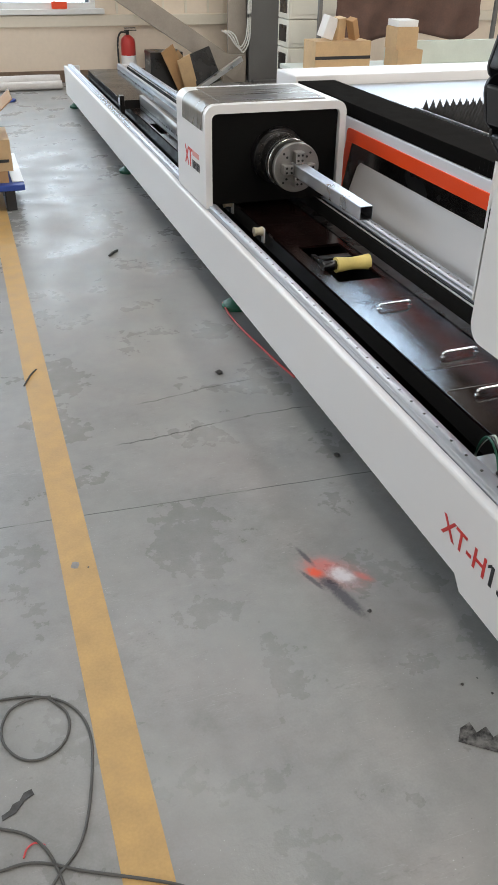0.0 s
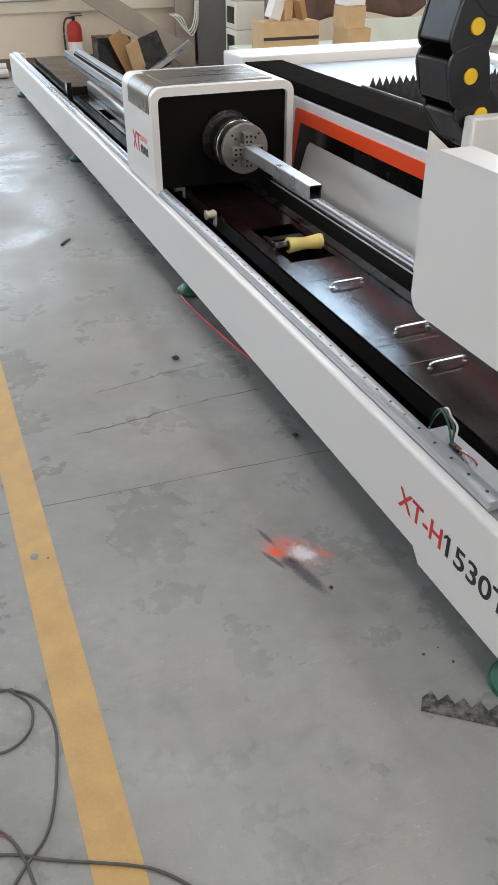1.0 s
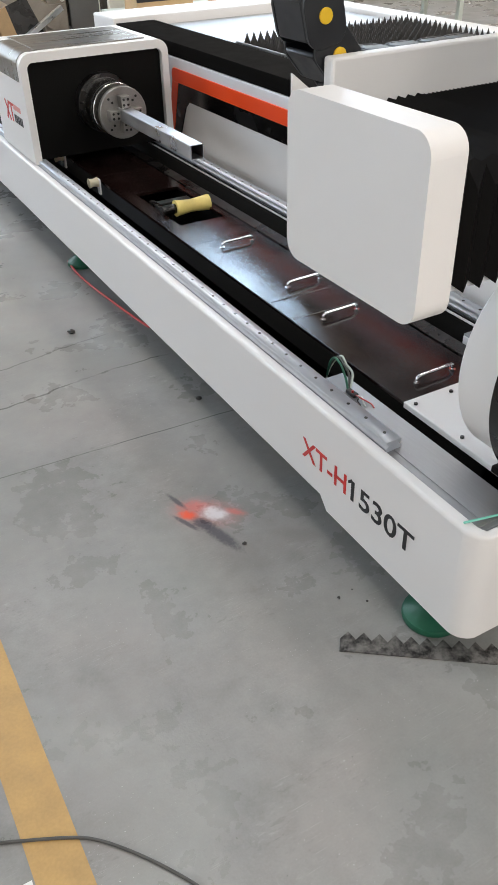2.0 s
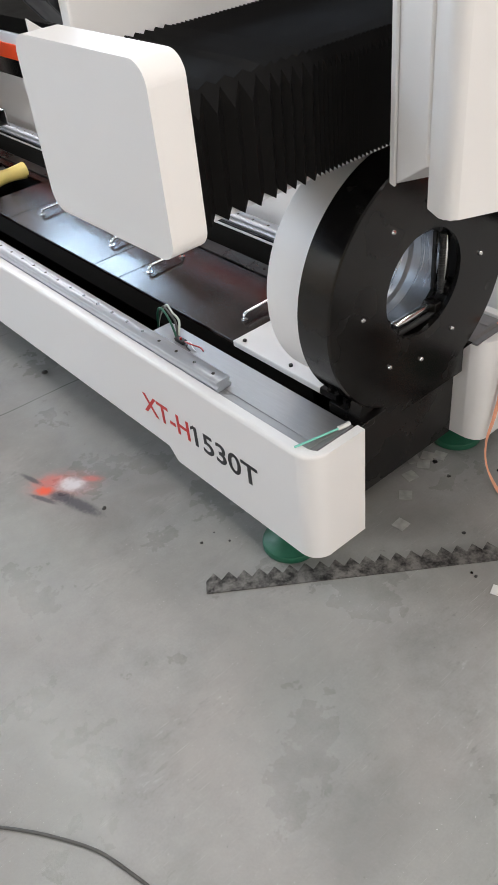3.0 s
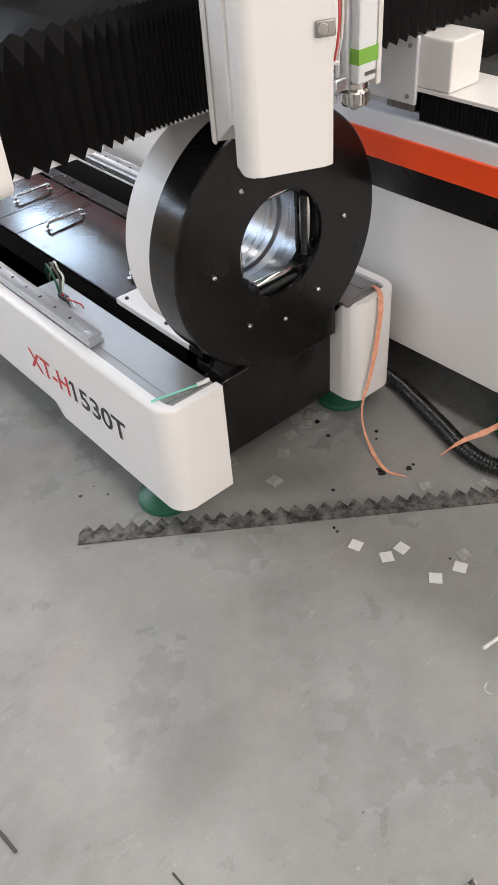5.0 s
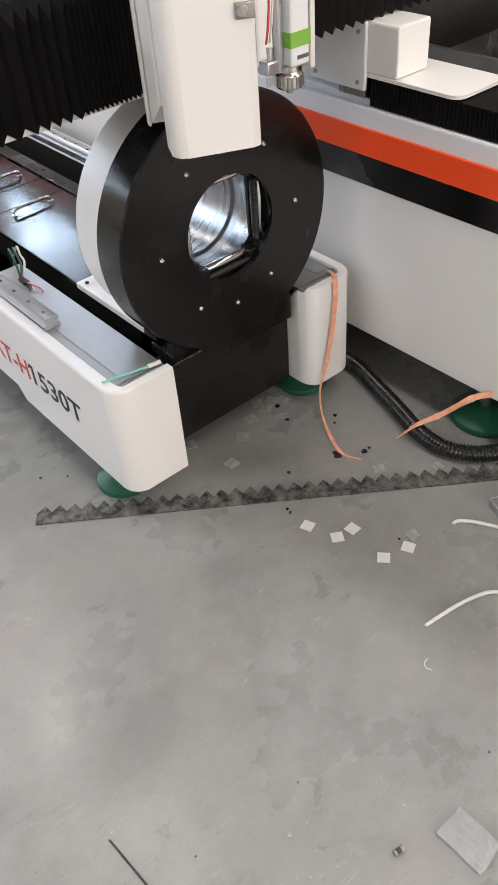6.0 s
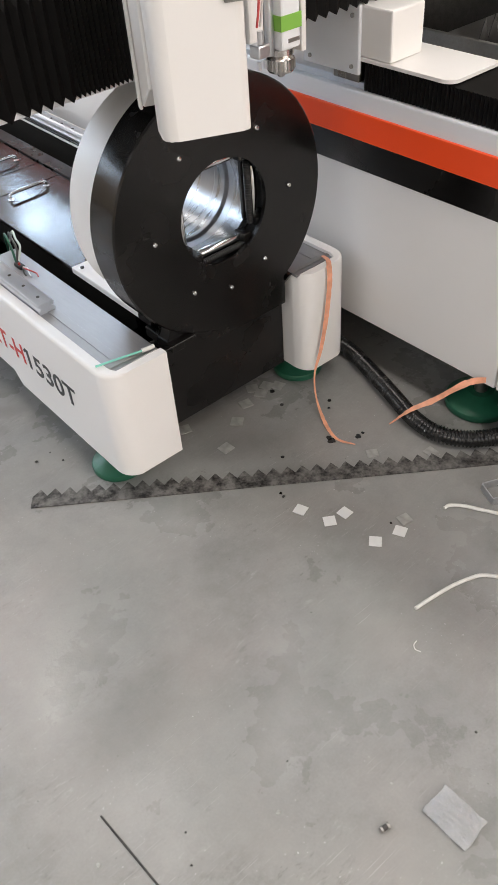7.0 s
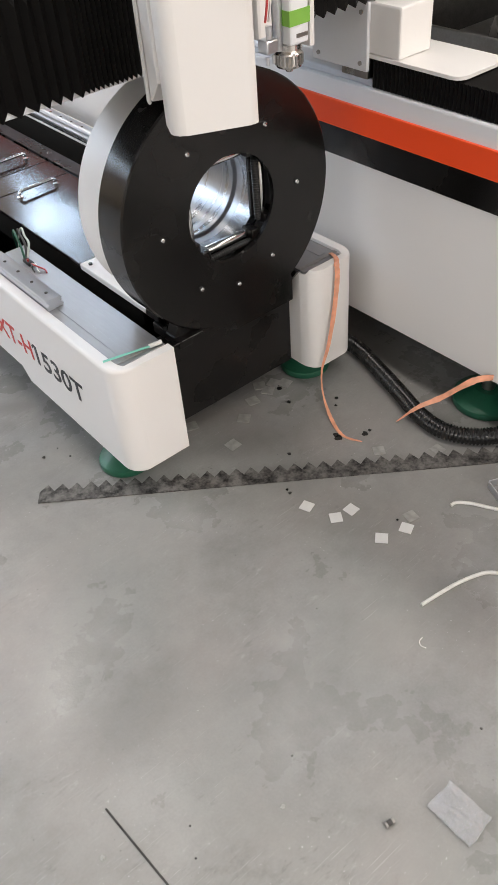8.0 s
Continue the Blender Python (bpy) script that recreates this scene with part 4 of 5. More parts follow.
st, x = [], 1.200
while x < 1.925:
    wide = x < 1.40
    st.append((x, 0.0125 if wide else 0.010 if x < 1.50 else 0.0055))
    x += (0.0185 if wide else 0.012 if x < 1.50 else 0.0055)
bm = bellows(bmesh.new(), st, 0.0, 0.405, 1.035, 1.245)
part("bellows", bm, CLOTH, gantry, "black pleated cloth bellows", 12)
part("beam", nbox(1.20, 3.9, 0.03, 0.385, 1.05, 1.225, 0.004), BLACK_SATIN, gantry, "black painted cross beam")
st, x = [], 2.02
while x < 3.3:
    st.append((x, 0.009))
    x += 0.017
bm = bellows(bmesh.new(), st, 0.0, 0.405, 1.035, 1.245)
part("bellows", bm, CLOTH, gantry, "black pleated cloth bellows", 12)
part("back_panel", nbox(1.300, 3.9, 0.418, 0.45, 1.02, 1.335, 0.006), WHITE, gantry, "white long back panel")
part("lower_edge", nbox(1.205, 1.93, 0.0095, 0.020, 1.0275, 1.049, 0.001, 1), GREY_PAINT, gantry)
# carriage and the lifting head's cover
part("carriage", nbox(1.930, 2.016, -0.02, 0.41, 1.03, 1.75, 0.008), WHITE, gantry, "white carriage box")
part("carriage_plate", nbox(1.62, 1.93, -0.20, -0.03, 1.42, 1.75, 0.006), WHITE, gantry)
TURNED_HEAD = Matrix.Translation((1.482, -0.289, 0)) @ Matrix.Rotation(radians(-24.8), 4, "Z")
bm = bmesh.new()
prism(bm, rounded(0.020, 0.175, 0.0, 0.062, (0.024, 0.016, 0, 0), 9), "z", 1.027, 1.85, 0.002, 2)
bm.transform(TURNED_HEAD)
head = part("head_cover", bm, WHITE, gantry, "tall white cover of the cutting head")
bm = bmesh.new()
prism(bm, [(0.0625, 1.098), (0.0625, 1.85), (0.186, 1.85), (0.186, 1.036), (0.172, 1.034)], "x", 0.014, 0.15, 0.002, 1)
bm.transform(TURNED_HEAD)
part("cover_side", bm, WHITE, gantry, "white sheet side of the head cover")
bm = nbox(0.007, 0.0135, 0.168, 0.187, 1.030, 1.85, 0.002, 1)
bm.transform(TURNED_HEAD)
part("cover_lip", bm, WHITE, gantry)
bm = bmesh.new()
cyl(bm, (0.150, -0.004, 1.240), (0, 1, 0), 0.010, 0.010, 16, bevel=0.002)
box(bm, 0.140, 0.172, -0.006, 0.0, 1.228, 1.252, 0.002)
bm.transform(TURNED_HEAD)
part("latch", bm, DULL, head, "small steel latch")
# laser head
NX, NY = 1.830, -0.224
bm = bmesh.new()
box(bm, NX - 0.014, NX + 0.034, NY - 0.024, NY + 0.022, 1.088, 1.55, 0.005)
cutter = part("cutting_head", bm, GREY_PAINT, gantry, "pale grey laser cutting head")
part("label", nbox(NX - 0.0155, NX + 0.0355, NY - 0.0255, NY + 0.010, 1.122, 1.148), GREENLAB, cutter, "green label band")
part("writing", nbox(NX + 0.002, NX + 0.030, NY - 0.0250, NY - 0.022, 1.100, 1.107), DULL, cutter)
bm = bmesh.new()
lathe(bm, [(0.001, 0.0), (0.006, 0.0), (0.009, 0.006), (0.024, 0.010), (0.026, 0.014), (0.026, 0.034), (0.022, 0.038), (0.026, 0.042), (0.026, 0.052), (0.001, 0.052)], (NX + 0.003, NY, 1.037), "z", 24)
noz = part("nozzle", bm, TURNED, cutter, "steel nozzle with knurled ring", 25)
tick = finish(nbox(-0.0015, 0.0015, -0.0015, 0.0015, -0.009, 0.009), "knurl", DULL)
for i in range(18):
    a = 2 * math.pi * i / 18
    piece("knurl", tick, noz, (NX + 0.003 + 0.0265 * math.cos(a), NY + 0.0265 * math.sin(a), 1.061), (0, 0, math.degrees(a)))
bm = bmesh.new()
cyl(bm, (NX - 0.024, NY, 1.30), (0, 0, 1), 0.0095, 0.44, 16, bevel=0.002)
box(bm, NX - 0.060, NX - 0.032, NY - 0.012, NY + 0.016, 1.082, 1.106, 0.003)
cyl(bm, (NX - 0.055, NY - 0.005, 1.070), (0, 0, 1), 0.004, 0.014, 10)
cyl(bm, (NX - 0.040, NY - 0.005, 1.070), (0, 0, 1), 0.004, 0.014, 10)
cyl(bm, (NX - 0.048, NY - 0.004, 1.118), (0, 0, 1), 0.006, 0.022, 10)
part("gas_block", bm, GALV, cutter, "small valve block")
for dx, m in ((-0.052, REDWIRE), (-0.044, STRING)):
    part("wire", hose(bmesh.new(), [(NX + dx, NY, 1.135), (NX + dx - 0.004, NY - 0.012, 1.17), (NX + dx + 0.002, NY - 0.01, 1.22), (NX + dx + 0.004, NY, 1.30), (NX + dx, NY, 1.6)], 0.0024, 6, 5), m, cutter)
part("slide_plate", nbox(NX + 0.040, NX + 0.053, NY - 0.02, NY + 0.05, 1.075, 1.60, 0.003), WHITE, gantry)
# end foot of the gantry on the table's rail
plate = part("side_plate", nbox(2.288, 2.299, 0.0, 0.195, 0.874, 1.032, 0.002, 1), GREY_PAINT, gantry, "light grey screwed plate")
sm = finish(ncyl((0, 0, 0), (1, 0, 0), 0.0055, 0.004, 12), "screw", DULL)
for y, z in ((0.022, 0.892), (0.022, 1.008), (0.17, 0.892)):
    piece("screw", sm, plate, (2.2865, y, z))
part("foot_cover", nbox(2.3005, 2.415, -0.093, 0.40, 0.915, 1.032, 0.006, 2), WHITE, gantry, "white box cover of the gantry foot")
part("slide", nbox(2.302, 2.40, 0.010, 0.10, 0.851, 0.914, 0.002, 1), BRUSHED, gantry)
bm = bmesh.new()
prism(bm, rounded(2.297, 2.478, -0.280, 0.38, (0.03, 0.0, 0, 0), 5), "z", 0.906, 0.9145)
part("shelf_plate", bm, WHITE, gantry, "white flat shelf plate")

# ---- cable chain standing on the gantry's end ----
chain = thing("cable_chain", "black plastic cable chain with yellow link caps", "cable chain", (1.30, 0.42, 1.03))
CY = 0.515
path = smooth_line([(1.80, CY, 1.275), (1.60, CY, 1.275), (1.48, CY, 1.278), (1.40, CY, 1.290), (1.341, CY, 1.331), (1.306, CY, 1.401), (1.307, CY, 1.484), (1.346, CY, 1.556), (1.42, CY, 1.60), (1.50, CY, 1.61), (1.80, CY, 1.61)], 12)
spots = []
mark = min(range(len(path)), key=lambda i: (path[i] - Vector((1.341, CY, 1.331))).length)
run = [0.0]
for i in range(1, len(path)):
    run.append(run[-1] + (path[i] - path[i - 1]).length)
first = run[mark] % 0.082
while first + 0.082 * len(spots) < run[-1]:
    spots.append(min(range(len(run)), key=lambda i: abs(run[i] - first - 0.082 * len(spots))))
for i in spots:
    p = path[i]
    way = (path[min(i + 1, len(path) - 1)] - path[max(i - 1, 0)]).normalized()
    side = Vector((0, 1, 0))
    out = way.cross(side)
    m = Matrix(((way.x, side.x, out.x, p.x), (way.y, side.y, out.y, CY), (way.z, side.z, out.z, p.z), (0, 0, 0, 1)))
    bm = bmesh.new()
    for s, o in ((-0.060, 0), (0.050, 0)):
        prism(bm, rounded(-0.056, 0.052, -0.044, 0.044, 0.030, 4), "y", s + (0.0015 if len(chain.children) % 2 else 0), s + 0.009, 0.0012, 1)
    box(bm, -0.038, 0.038, -0.051, 0.051, 0.032, 0.0435, 0.005)
    box(bm, -0.036, 0.036, -0.051, 0.051, -0.0435, -0.032, 0.005)
    bm.transform(m)
    link = part("link", bm, CHAIN, chain)
    bm = ncyl((0, -0.0605, 0), (0, 1, 0), 0.0145, 0.006, 22, bevel=0.0015)
    bm.transform(m)
    part("cap", bm, YELLOW, link, "yellow round cap")
bm = bmesh.new()
prism(bm, [(1.235, 1.03), (1.38, 1.03), (1.38, 1.225), (1.33, 1.235), (1.235, 1.31)], "y", 0.456, 0.462)
part("bracket", bm, WHITE, chain, "white sheet bracket")
part("guide_trough", nbox(1.38, 1.82, 0.451, 0.58, 1.20, 1.229, 0.002, 1), GREY_PAINT, chain)
# square offcuts: pale or dull, place, turn, size
CHIPS = [
    (1, 1.720, -0.367, 20, 1.00),
    (1, 1.747, -0.448, 57, 1.00),
    (1, 1.796, -0.455, 94, 1.00),
    (1, 1.781, -0.576, 41, 1.00),
    (0, 1.890, -0.577, 78, 1.00),
    (1, 1.851, -0.596, 25, 1.00),
    (0, 1.964, 0.109, 61, 1.15),
    (0, 2.005, 0.088, 24, 1.15),
    (0, 1.901, 0.067, 77, 1.15),
    (0, 1.829, 0.023, 40, 1.15),
    (0, 1.731, -0.044, 3, 1.15),
    (0, 2.012, -0.352, 56, 1.00),
    (0, 2.030, 0.063, 19, 1.15),
    (0, 1.694, 0.106, 72, 1.15),
    (0, 1.968, 0.073, 35, 1.15),
    (0, 2.132, -0.461, 88, 1.00),
]
DROPS = [(2.0, 0.056, 0.008), (2.01, 0.075, 0.006), (1.977, -0.013, 0.006), (2.092, -0.102, 0.006), (2.067, -0.125, 0.004), (1.969, -0.234, 0.011), (1.972, -0.22, 0.008), (2.037, -0.274, 0.009), (2.057, -0.273, 0.005), (1.823, -0.184, 0.005), (1.831, -0.277, 0.006), (1.856, -0.561, 0.003), (1.724, -0.285, 0.004)]
# ---- small things on the floor ----
def strip_on_floor():
    me = slat_mesh(1.76, 0.0405, 0.040, 0.066, 0.003, "toothed_strip", SCRAP)
    ob = tagged(new("toothed_strip", me), "long burnt steel strip with sawteeth lying flat", "steel strip")
    a = math.atan2(-0.584 - 0.147, 2.173 - 1.197)
    ob.matrix_basis = Matrix.Translation((1.197, 0.147, 0.001)) @ Matrix.Rotation(a, 4, "Z") @ Matrix(((1, 0, 0, 0), (0, 0, 1, 0), (0, 1, 0, 0), (0, 0, 0, 1)))
    return ob


strip_on_floor()
CHIP_W = mat("pale_cut_steel", (0.70, 0.70, 0.69), 0.45, 0.0, noise_amount=0.06)
CHIP_D = mat("dull_cut_steel", (0.37, 0.365, 0.35), 0.45, 0.3, noise_amount=0.3, scale=40)
chip_w, chip_d = finish(nbox(-0.016, 0.016, -0.016, 0.016, 0, 0.0025, 0.0005, 1), "chip", CHIP_W), finish(nbox(-0.016, 0.016, -0.016, 0.016, 0, 0.0025, 0.0005, 1), "chip", CHIP_D)
for me, x, y, a, s in CHIPS:
    ob = tagged(new("metal_offcut", chip_w if me else chip_d), "small square pale steel offcut on the concrete" if me else "small square dull steel offcut on the concrete", "offcut", "offcuts on the floor")
    ob.matrix_basis = Matrix.LocRotScale((x, y, 0.0008), Euler((0, 0, radians(a))), (s, s, 1))

hose_ob = hose(bmesh.new(), [(2.33, 0.40, 0.027), (2.305, 0.18, 0.027), (2.297, 0.02, 0.027), (2.272, -0.08, 0.027), (2.223, -0.235, 0.027), (2.186, -0.345, 0.027), (2.180, -0.435, 0.027), (2.216, -0.507, 0.027), (2.279, -0.559, 0.027), (2.42, -0.64, 0.027)], 0.025, 14, 8, ribs=(0.010, 0.17))
solo("corrugated_hose", hose_ob, GLOSSY, "black corrugated hose running along the concrete floor", "hose", smooth=80)


def strap(points, widths, sides, label):
    """A thin flat strap along a smooth line, its width and its turn changing from point to point, with frayed edges."""
    steps = 8
    line = smooth_line(points, steps)
    bm, last = bmesh.new(), None
    for i, p in enumerate(line):
        k, f = min(i // steps, len(points) - 2), i / steps - min(i // steps, len(points) - 2)
        w = (widths[k] + (widths[k + 1] - widths[k]) * f) * (1 + 0.22 * noise.noise((i * 0.9, len(points), 3.3)))
        way = (line[min(i + 1, len(line) - 1)] - line[max(i - 1, 0)]).normalized()
        side = Vector(sides[k]).lerp(Vector(sides[k + 1]), f)
        side = (side - way * side.dot(way)).normalized()
        top = side.cross(way) * 0.0006
        row = [bm.verts.new(p + side * a * w / 2 + top * b) for a, b in ((-1, -1), (1, -1), (1, 1), (-1, 1))]
        if last:
            for q in range(4):
                bm.faces.new((last[q], last[(q + 1) % 4], row[(q + 1) % 4], row[q]))
        else:
            bm.faces.new(row[::-1])
        last = row
    bm.faces.new(last)
    return solo("orange_strap", bm, STRAP, label, "strap", "orange straps")


A, B, C = (0.73, -0.68, 0.0), (0.30, -0.90, 0.1), (0.9, 0.2, 0.3)
strap([(2.172, 0.008, 0.419), (2.155, -0.030, 0.4275), (2.134, -0.056, 0.424), (2.131, -0.0615, 0.38), (2.118, -0.0625, 0.277), (2.096, -0.0625, 0.174), (2.066, -0.066, 0.10), (2.046, -0.092, 0.035), (2.006, -0.17, 0.007), (1.983, -0.240, 0.004), (2.004, -0.294, 0.003)],
      [0.011, 0.013, 0.0145, 0.0135, 0.0125, 0.010, 0.006, 0.005, 0.011, 0.008, 0.003], [A, A, A, A, A, A, B, B, C, C, C], "frayed orange strap hanging from the bed's end")
D = (0.6, -0.3, 0.75)
strap([(2.345, -0.505, 0.160), (2.300, -0.492, 0.180), (2.262, -0.455, 0.168), (2.215, -0.392, 0.100), (2.175, -0.345, 0.060), (2.135, -0.305, 0.006)],
      [0.016, 0.017, 0.0175, 0.016, 0.012, 0.003], [D, D, D, D, D, D], "frayed orange strap hanging from under the white table")
# white strings
solo("white_string", hose(bmesh.new(), [(1.990, -0.624, 0.005), (2.008, -0.628, 0.005), (2.032, -0.655, 0.005), (2.052, -0.692, 0.005), (2.075, -0.735, 0.005), (2.12, -0.82, 0.005)], 0.0048, 8), STRING, "thick white string on the concrete floor", "string", "white strings")
solo("white_string", hose(bmesh.new(), [(1.697, -0.778, 0.005), (1.75, -0.785, 0.005), (1.808, -0.795, 0.005), (1.862, -0.812, 0.005), (1.888, -0.828, 0.005), (1.915, -0.865, 0.005), (1.95, -0.93, 0.005)], 0.0048, 8), STRING, "thick white string on the concrete floor", "string", "white strings")
solo("thread_scrap", hose(bmesh.new(), [(1.634, -0.836, 0.0015), (1.622, -0.838, 0.0015), (1.615, -0.848, 0.0015), (1.619, -0.860, 0.0015)], 0.0012, 6), STRING, "tiny curled white thread scrap on the floor", "scrap")
# short tube offcut
bm = bmesh.new()
out, inn = rounded(-0.031, 0.031, -0.031, 0.031, 0.005, 3), rounded(-0.0275, 0.0275, -0.0275, 0.0275, 0.002, 3)
rows = [[bm.verts.new((*p, z)) for p in o] for o, z in ((out, 0.0), (out, 0.022), (inn, 0.022), (inn, 0.0))]
for a in range(4):
    for i in range(len(out)):
        k = (i + 1) % len(out)
        bm.faces.new((rows[a][i], rows[a][k], rows[(a + 1) % 4][k], rows[(a + 1) % 4][i]))
bm.transform(pose(2.130, -0.684, 0.0, 0, 0, 66))
solo("tube_offcut", bm, GALV, "short square steel tube ring on the floor", "offcut")
# crumpled plastic bag
bm = bmesh.new()
n = 34
vs = []
for i in range(n + 1):
    row = []
    for j in range(n + 1):
        u, v = i / n - 0.5, j / n - 0.5
        edge = 1 + 0.10 * noise.noise((u * 3 + 9, v * 3, 0.5)) + 0.03 * noise.noise((u * 15, v * 15, 4.5))
        crease = 0.009 * abs(noise.noise((u * 16 + v * 5, v * 3.5 - u * 2, 3.1))) + 0.006 * abs(noise.noise((u * 9, v * 12, 7.7))) + 0.003 * abs(noise.noise((u * 24, v * 21, 1.7)))
        puff = 0.007 * max(0.0, 1 - 4.2 * (u * u + v * v))
        row.append(bm.verts.new((0.074 * u * edge + 0.006 * v, 0.098 * v * edge, 0.0012 + puff + crease)))
    vs.append(row)
for i in range(n):
    for j in range(n):
        bm.faces.new((vs[i][j], vs[i + 1][j], vs[i + 1][j + 1], vs[i][j + 1]))
low = min(v.co.z for v in bm.verts) - 0.001
bm.transform(Matrix.Translation((1.390, -1.136, -low)) @ Matrix.Rotation(radians(4), 4, "Z"))
bag = solo("plastic_bag", bm, FILM, "small crumpled clear plastic bag on the floor", "plastic bag", smooth=70)
sol = bag.modifiers.new("film", "SOLIDIFY")
sol.thickness = 0.0005
fuse = thing("glass_fuse", "tiny dark fuse with bright metal end caps", "fuse", (1.278, -1.062, 0))
AXIS = Vector((1.0, -0.18, 0)).normalized()
part("body", ncyl((1.278, -1.062, 0.0066), AXIS, 0.0052, 0.012, 14), BURNT, fuse)
for q in (-0.0075, 0.0075):
    part("cap", ncyl((1.278 + AXIS.x * q, -1.062 + AXIS.y * q, 0.0066), AXIS, 0.0064, 0.005, 16, bevel=0.0008), DULL, fuse, "bright metal end cap")
bm = ncyl((0.9, -0.83, 0.0021), (0.06, -1, 0), 0.0021, 0.30, 10)
solo("thin_rod", bm, BURNT, "thin dark welding rod on the concrete floor", "rod")
# thin cable with loops
solo("floor_cable", hose(bmesh.new(), [(0.054, 0.614, 0.0038), (0.137, 0.615, 0.0038), (0.220, 0.600, 0.0038), (0.288, 0.563, 0.0038), (0.329, 0.502, 0.0038), (0.341, 0.425, 0.0038), (0.328, 0.331, 0.0038), (0.305, 0.234, 0.0038), (0.274, 0.162, 0.0038), (0.226, 0.114, 0.0038), (0.193, 0.076, 0.0038)], 0.0035, 10), CABLE, "thin dark cable lying in curves on the floor", "cable", "floor cables")
solo("floor_cable", hose(bmesh.new(), [(0.255, 0.585, 0.0038), (0.294, 0.524, 0.0038), (0.292, 0.466, 0.0038), (0.264, 0.425, 0.0038), (0.215, 0.407, 0.0038), (0.171, 0.425, 0.0038), (0.139, 0.473, 0.0038), (0.135, 0.525, 0.0038), (0.159, 0.575, 0.0038), (0.206, 0.593, 0.0038), (0.262, 0.587, 0.0038)], 0.0035, 10), CABLE, "thin dark cable coiled in a loop", "cable", "floor cables")
solo("floor_cable", hose(bmesh.new(), [(0.045, 0.287, 0.0038), (0.115, 0.256, 0.0038), (0.167, 0.226, 0.0038), (0.204, 0.182, 0.0038), (0.224, 0.129, 0.0038), (0.237, 0.061, 0.0038)], 0.0035, 10), CABLE, "thin dark cable lying in curves on the floor", "cable", "floor cables")
solo("floor_cable", hose(bmesh.new(), [(0.041, 0.161, 0.0038), (0.109, 0.16, 0.0038), (0.161, 0.16, 0.0038), (0.212, 0.143, 0.0038), (0.278, 0.106, 0.0038), (0.432, 0.032, 0.0038), (0.49, -0.008, 0.0038), (0.548, -0.074, 0.0038), (0.6, -0.148, 0.0038), (0.639, -0.218, 0.0038), (0.665, -0.303, 0.0038), (0.682, -0.375, 0.0038), (0.690, -0.445, 0.0038)], 0.0035, 10), CABLE, "thin dark cable crossing the yellow line", "cable", "floor cables")
solo("red_wire", hose(bmesh.new(), [(0.158, 0.174, 0.0030), (0.167, 0.193, 0.0030), (0.185, 0.201, 0.0030), (0.205, 0.189, 0.0030)], 0.0022, 8), REDWIRE, "short red wire piece on the floor", "wire", "red wires")
solo("red_wire", hose(bmesh.new(), [(1.43, 2.93, 0.02), (1.425, 2.80, 0.008), (1.435, 2.60, 0.006), (1.455, 2.40, 0.006), (1.475, 2.22, 0.006), (1.50, 2.05, 0.006)], 0.0055, 8), REDWIRE, "red cable on the floor beside the bed's foot", "wire", "red wires")
bm = bmesh.new()
prism(bm, [(0, 0), (0.05, 0.012), (0.09, 0.05), (0.125, 0.06), (0.12, 0.085), (0.09, 0.08), (0.07, 0.055), (0.045, 0.05), (0.03, 0.03), (0.0, 0.02)], "z", 0.0, 0.003)
bm.transform(Matrix.Translation((0.121, 0.275, 0.0008)) @ Matrix.Rotation(radians(6), 4, "Z") @ Matrix.Scale(0.62, 4))
solo("broken_plate", bm, BURNT, "jagged dark steel scrap on the floor", "scrap")
solo("twig", hose(bmesh.new(), [(0.343, 2.322, 0.004), (0.362, 2.37, 0.006), (0.385, 2.425, 0.005), (0.408, 2.462, 0.004)], 0.004, 6, 4), BURNT, "thin dark twig on the yellow line", "twig", "twigs on the floor")
solo("twig", hose(bmesh.new(), [(0.985, 3.87, 0.006), (1.01, 3.91, 0.008), (1.05, 3.96, 0.006)], 0.007, 6, 4), BURNT, "short dark twig on the concrete floor", "twig", "twigs on the floor")
solo("line_stain", prism(bmesh.new(), [(0.392 + 0.013 * math.cos(q * 0.5236) * (1 + 0.2 * math.sin(q * 2.1)), 1.081 + 0.017 * math.sin(q * 0.5236)) for q in range(12)], "z", 0.0016, 0.0022), STAIN, "grey chipped spot in the yellow line", "stain")
solo("paper_scrap", nbox(0.315, 0.345, -0.055, -0.015, 0.0006, 0.002), PAPER, "small white paper scrap on the floor", "scrap")
for x, y, r in ((1.184, 0.62, 0.009), (1.19, 2.19, 0.022), (1.425, 1.41, 0.016), (1.30, 0.30, 0.006), (1.36, 0.25, 0.005), (1.72, -0.30, 0.006), (0.43, 1.06, 0.004), (0.995, -0.815, 0.003), (0.968, -0.869, 0.003), (1.515, -0.619, 0.002), (1.232, -0.843, 0.0025), (1.556, -1.058, 0.004), (1.35, 0.307, 0.003)):
    bm = bmesh.new()
    bmesh.ops.create_icosphere(bm, subdivisions=2, radius=1)
    for v in bm.verts:
        v.co *= 0.75 + 0.5 * noise.noise(v.co * 1.7 + Vector((x * 9, y * 9, 0)))
        v.co.z *= 0.45
    lo = min(v.co.z for v in bm.verts)
    bm.transform(Matrix.Translation((x, y, -lo * r + 0.0004)) @ Matrix.Scale(r, 4))
    solo("dirt_crumb", bm, BURNT, "small dark dirt crumb on the concrete", "crumb", "crumbs on the floor")

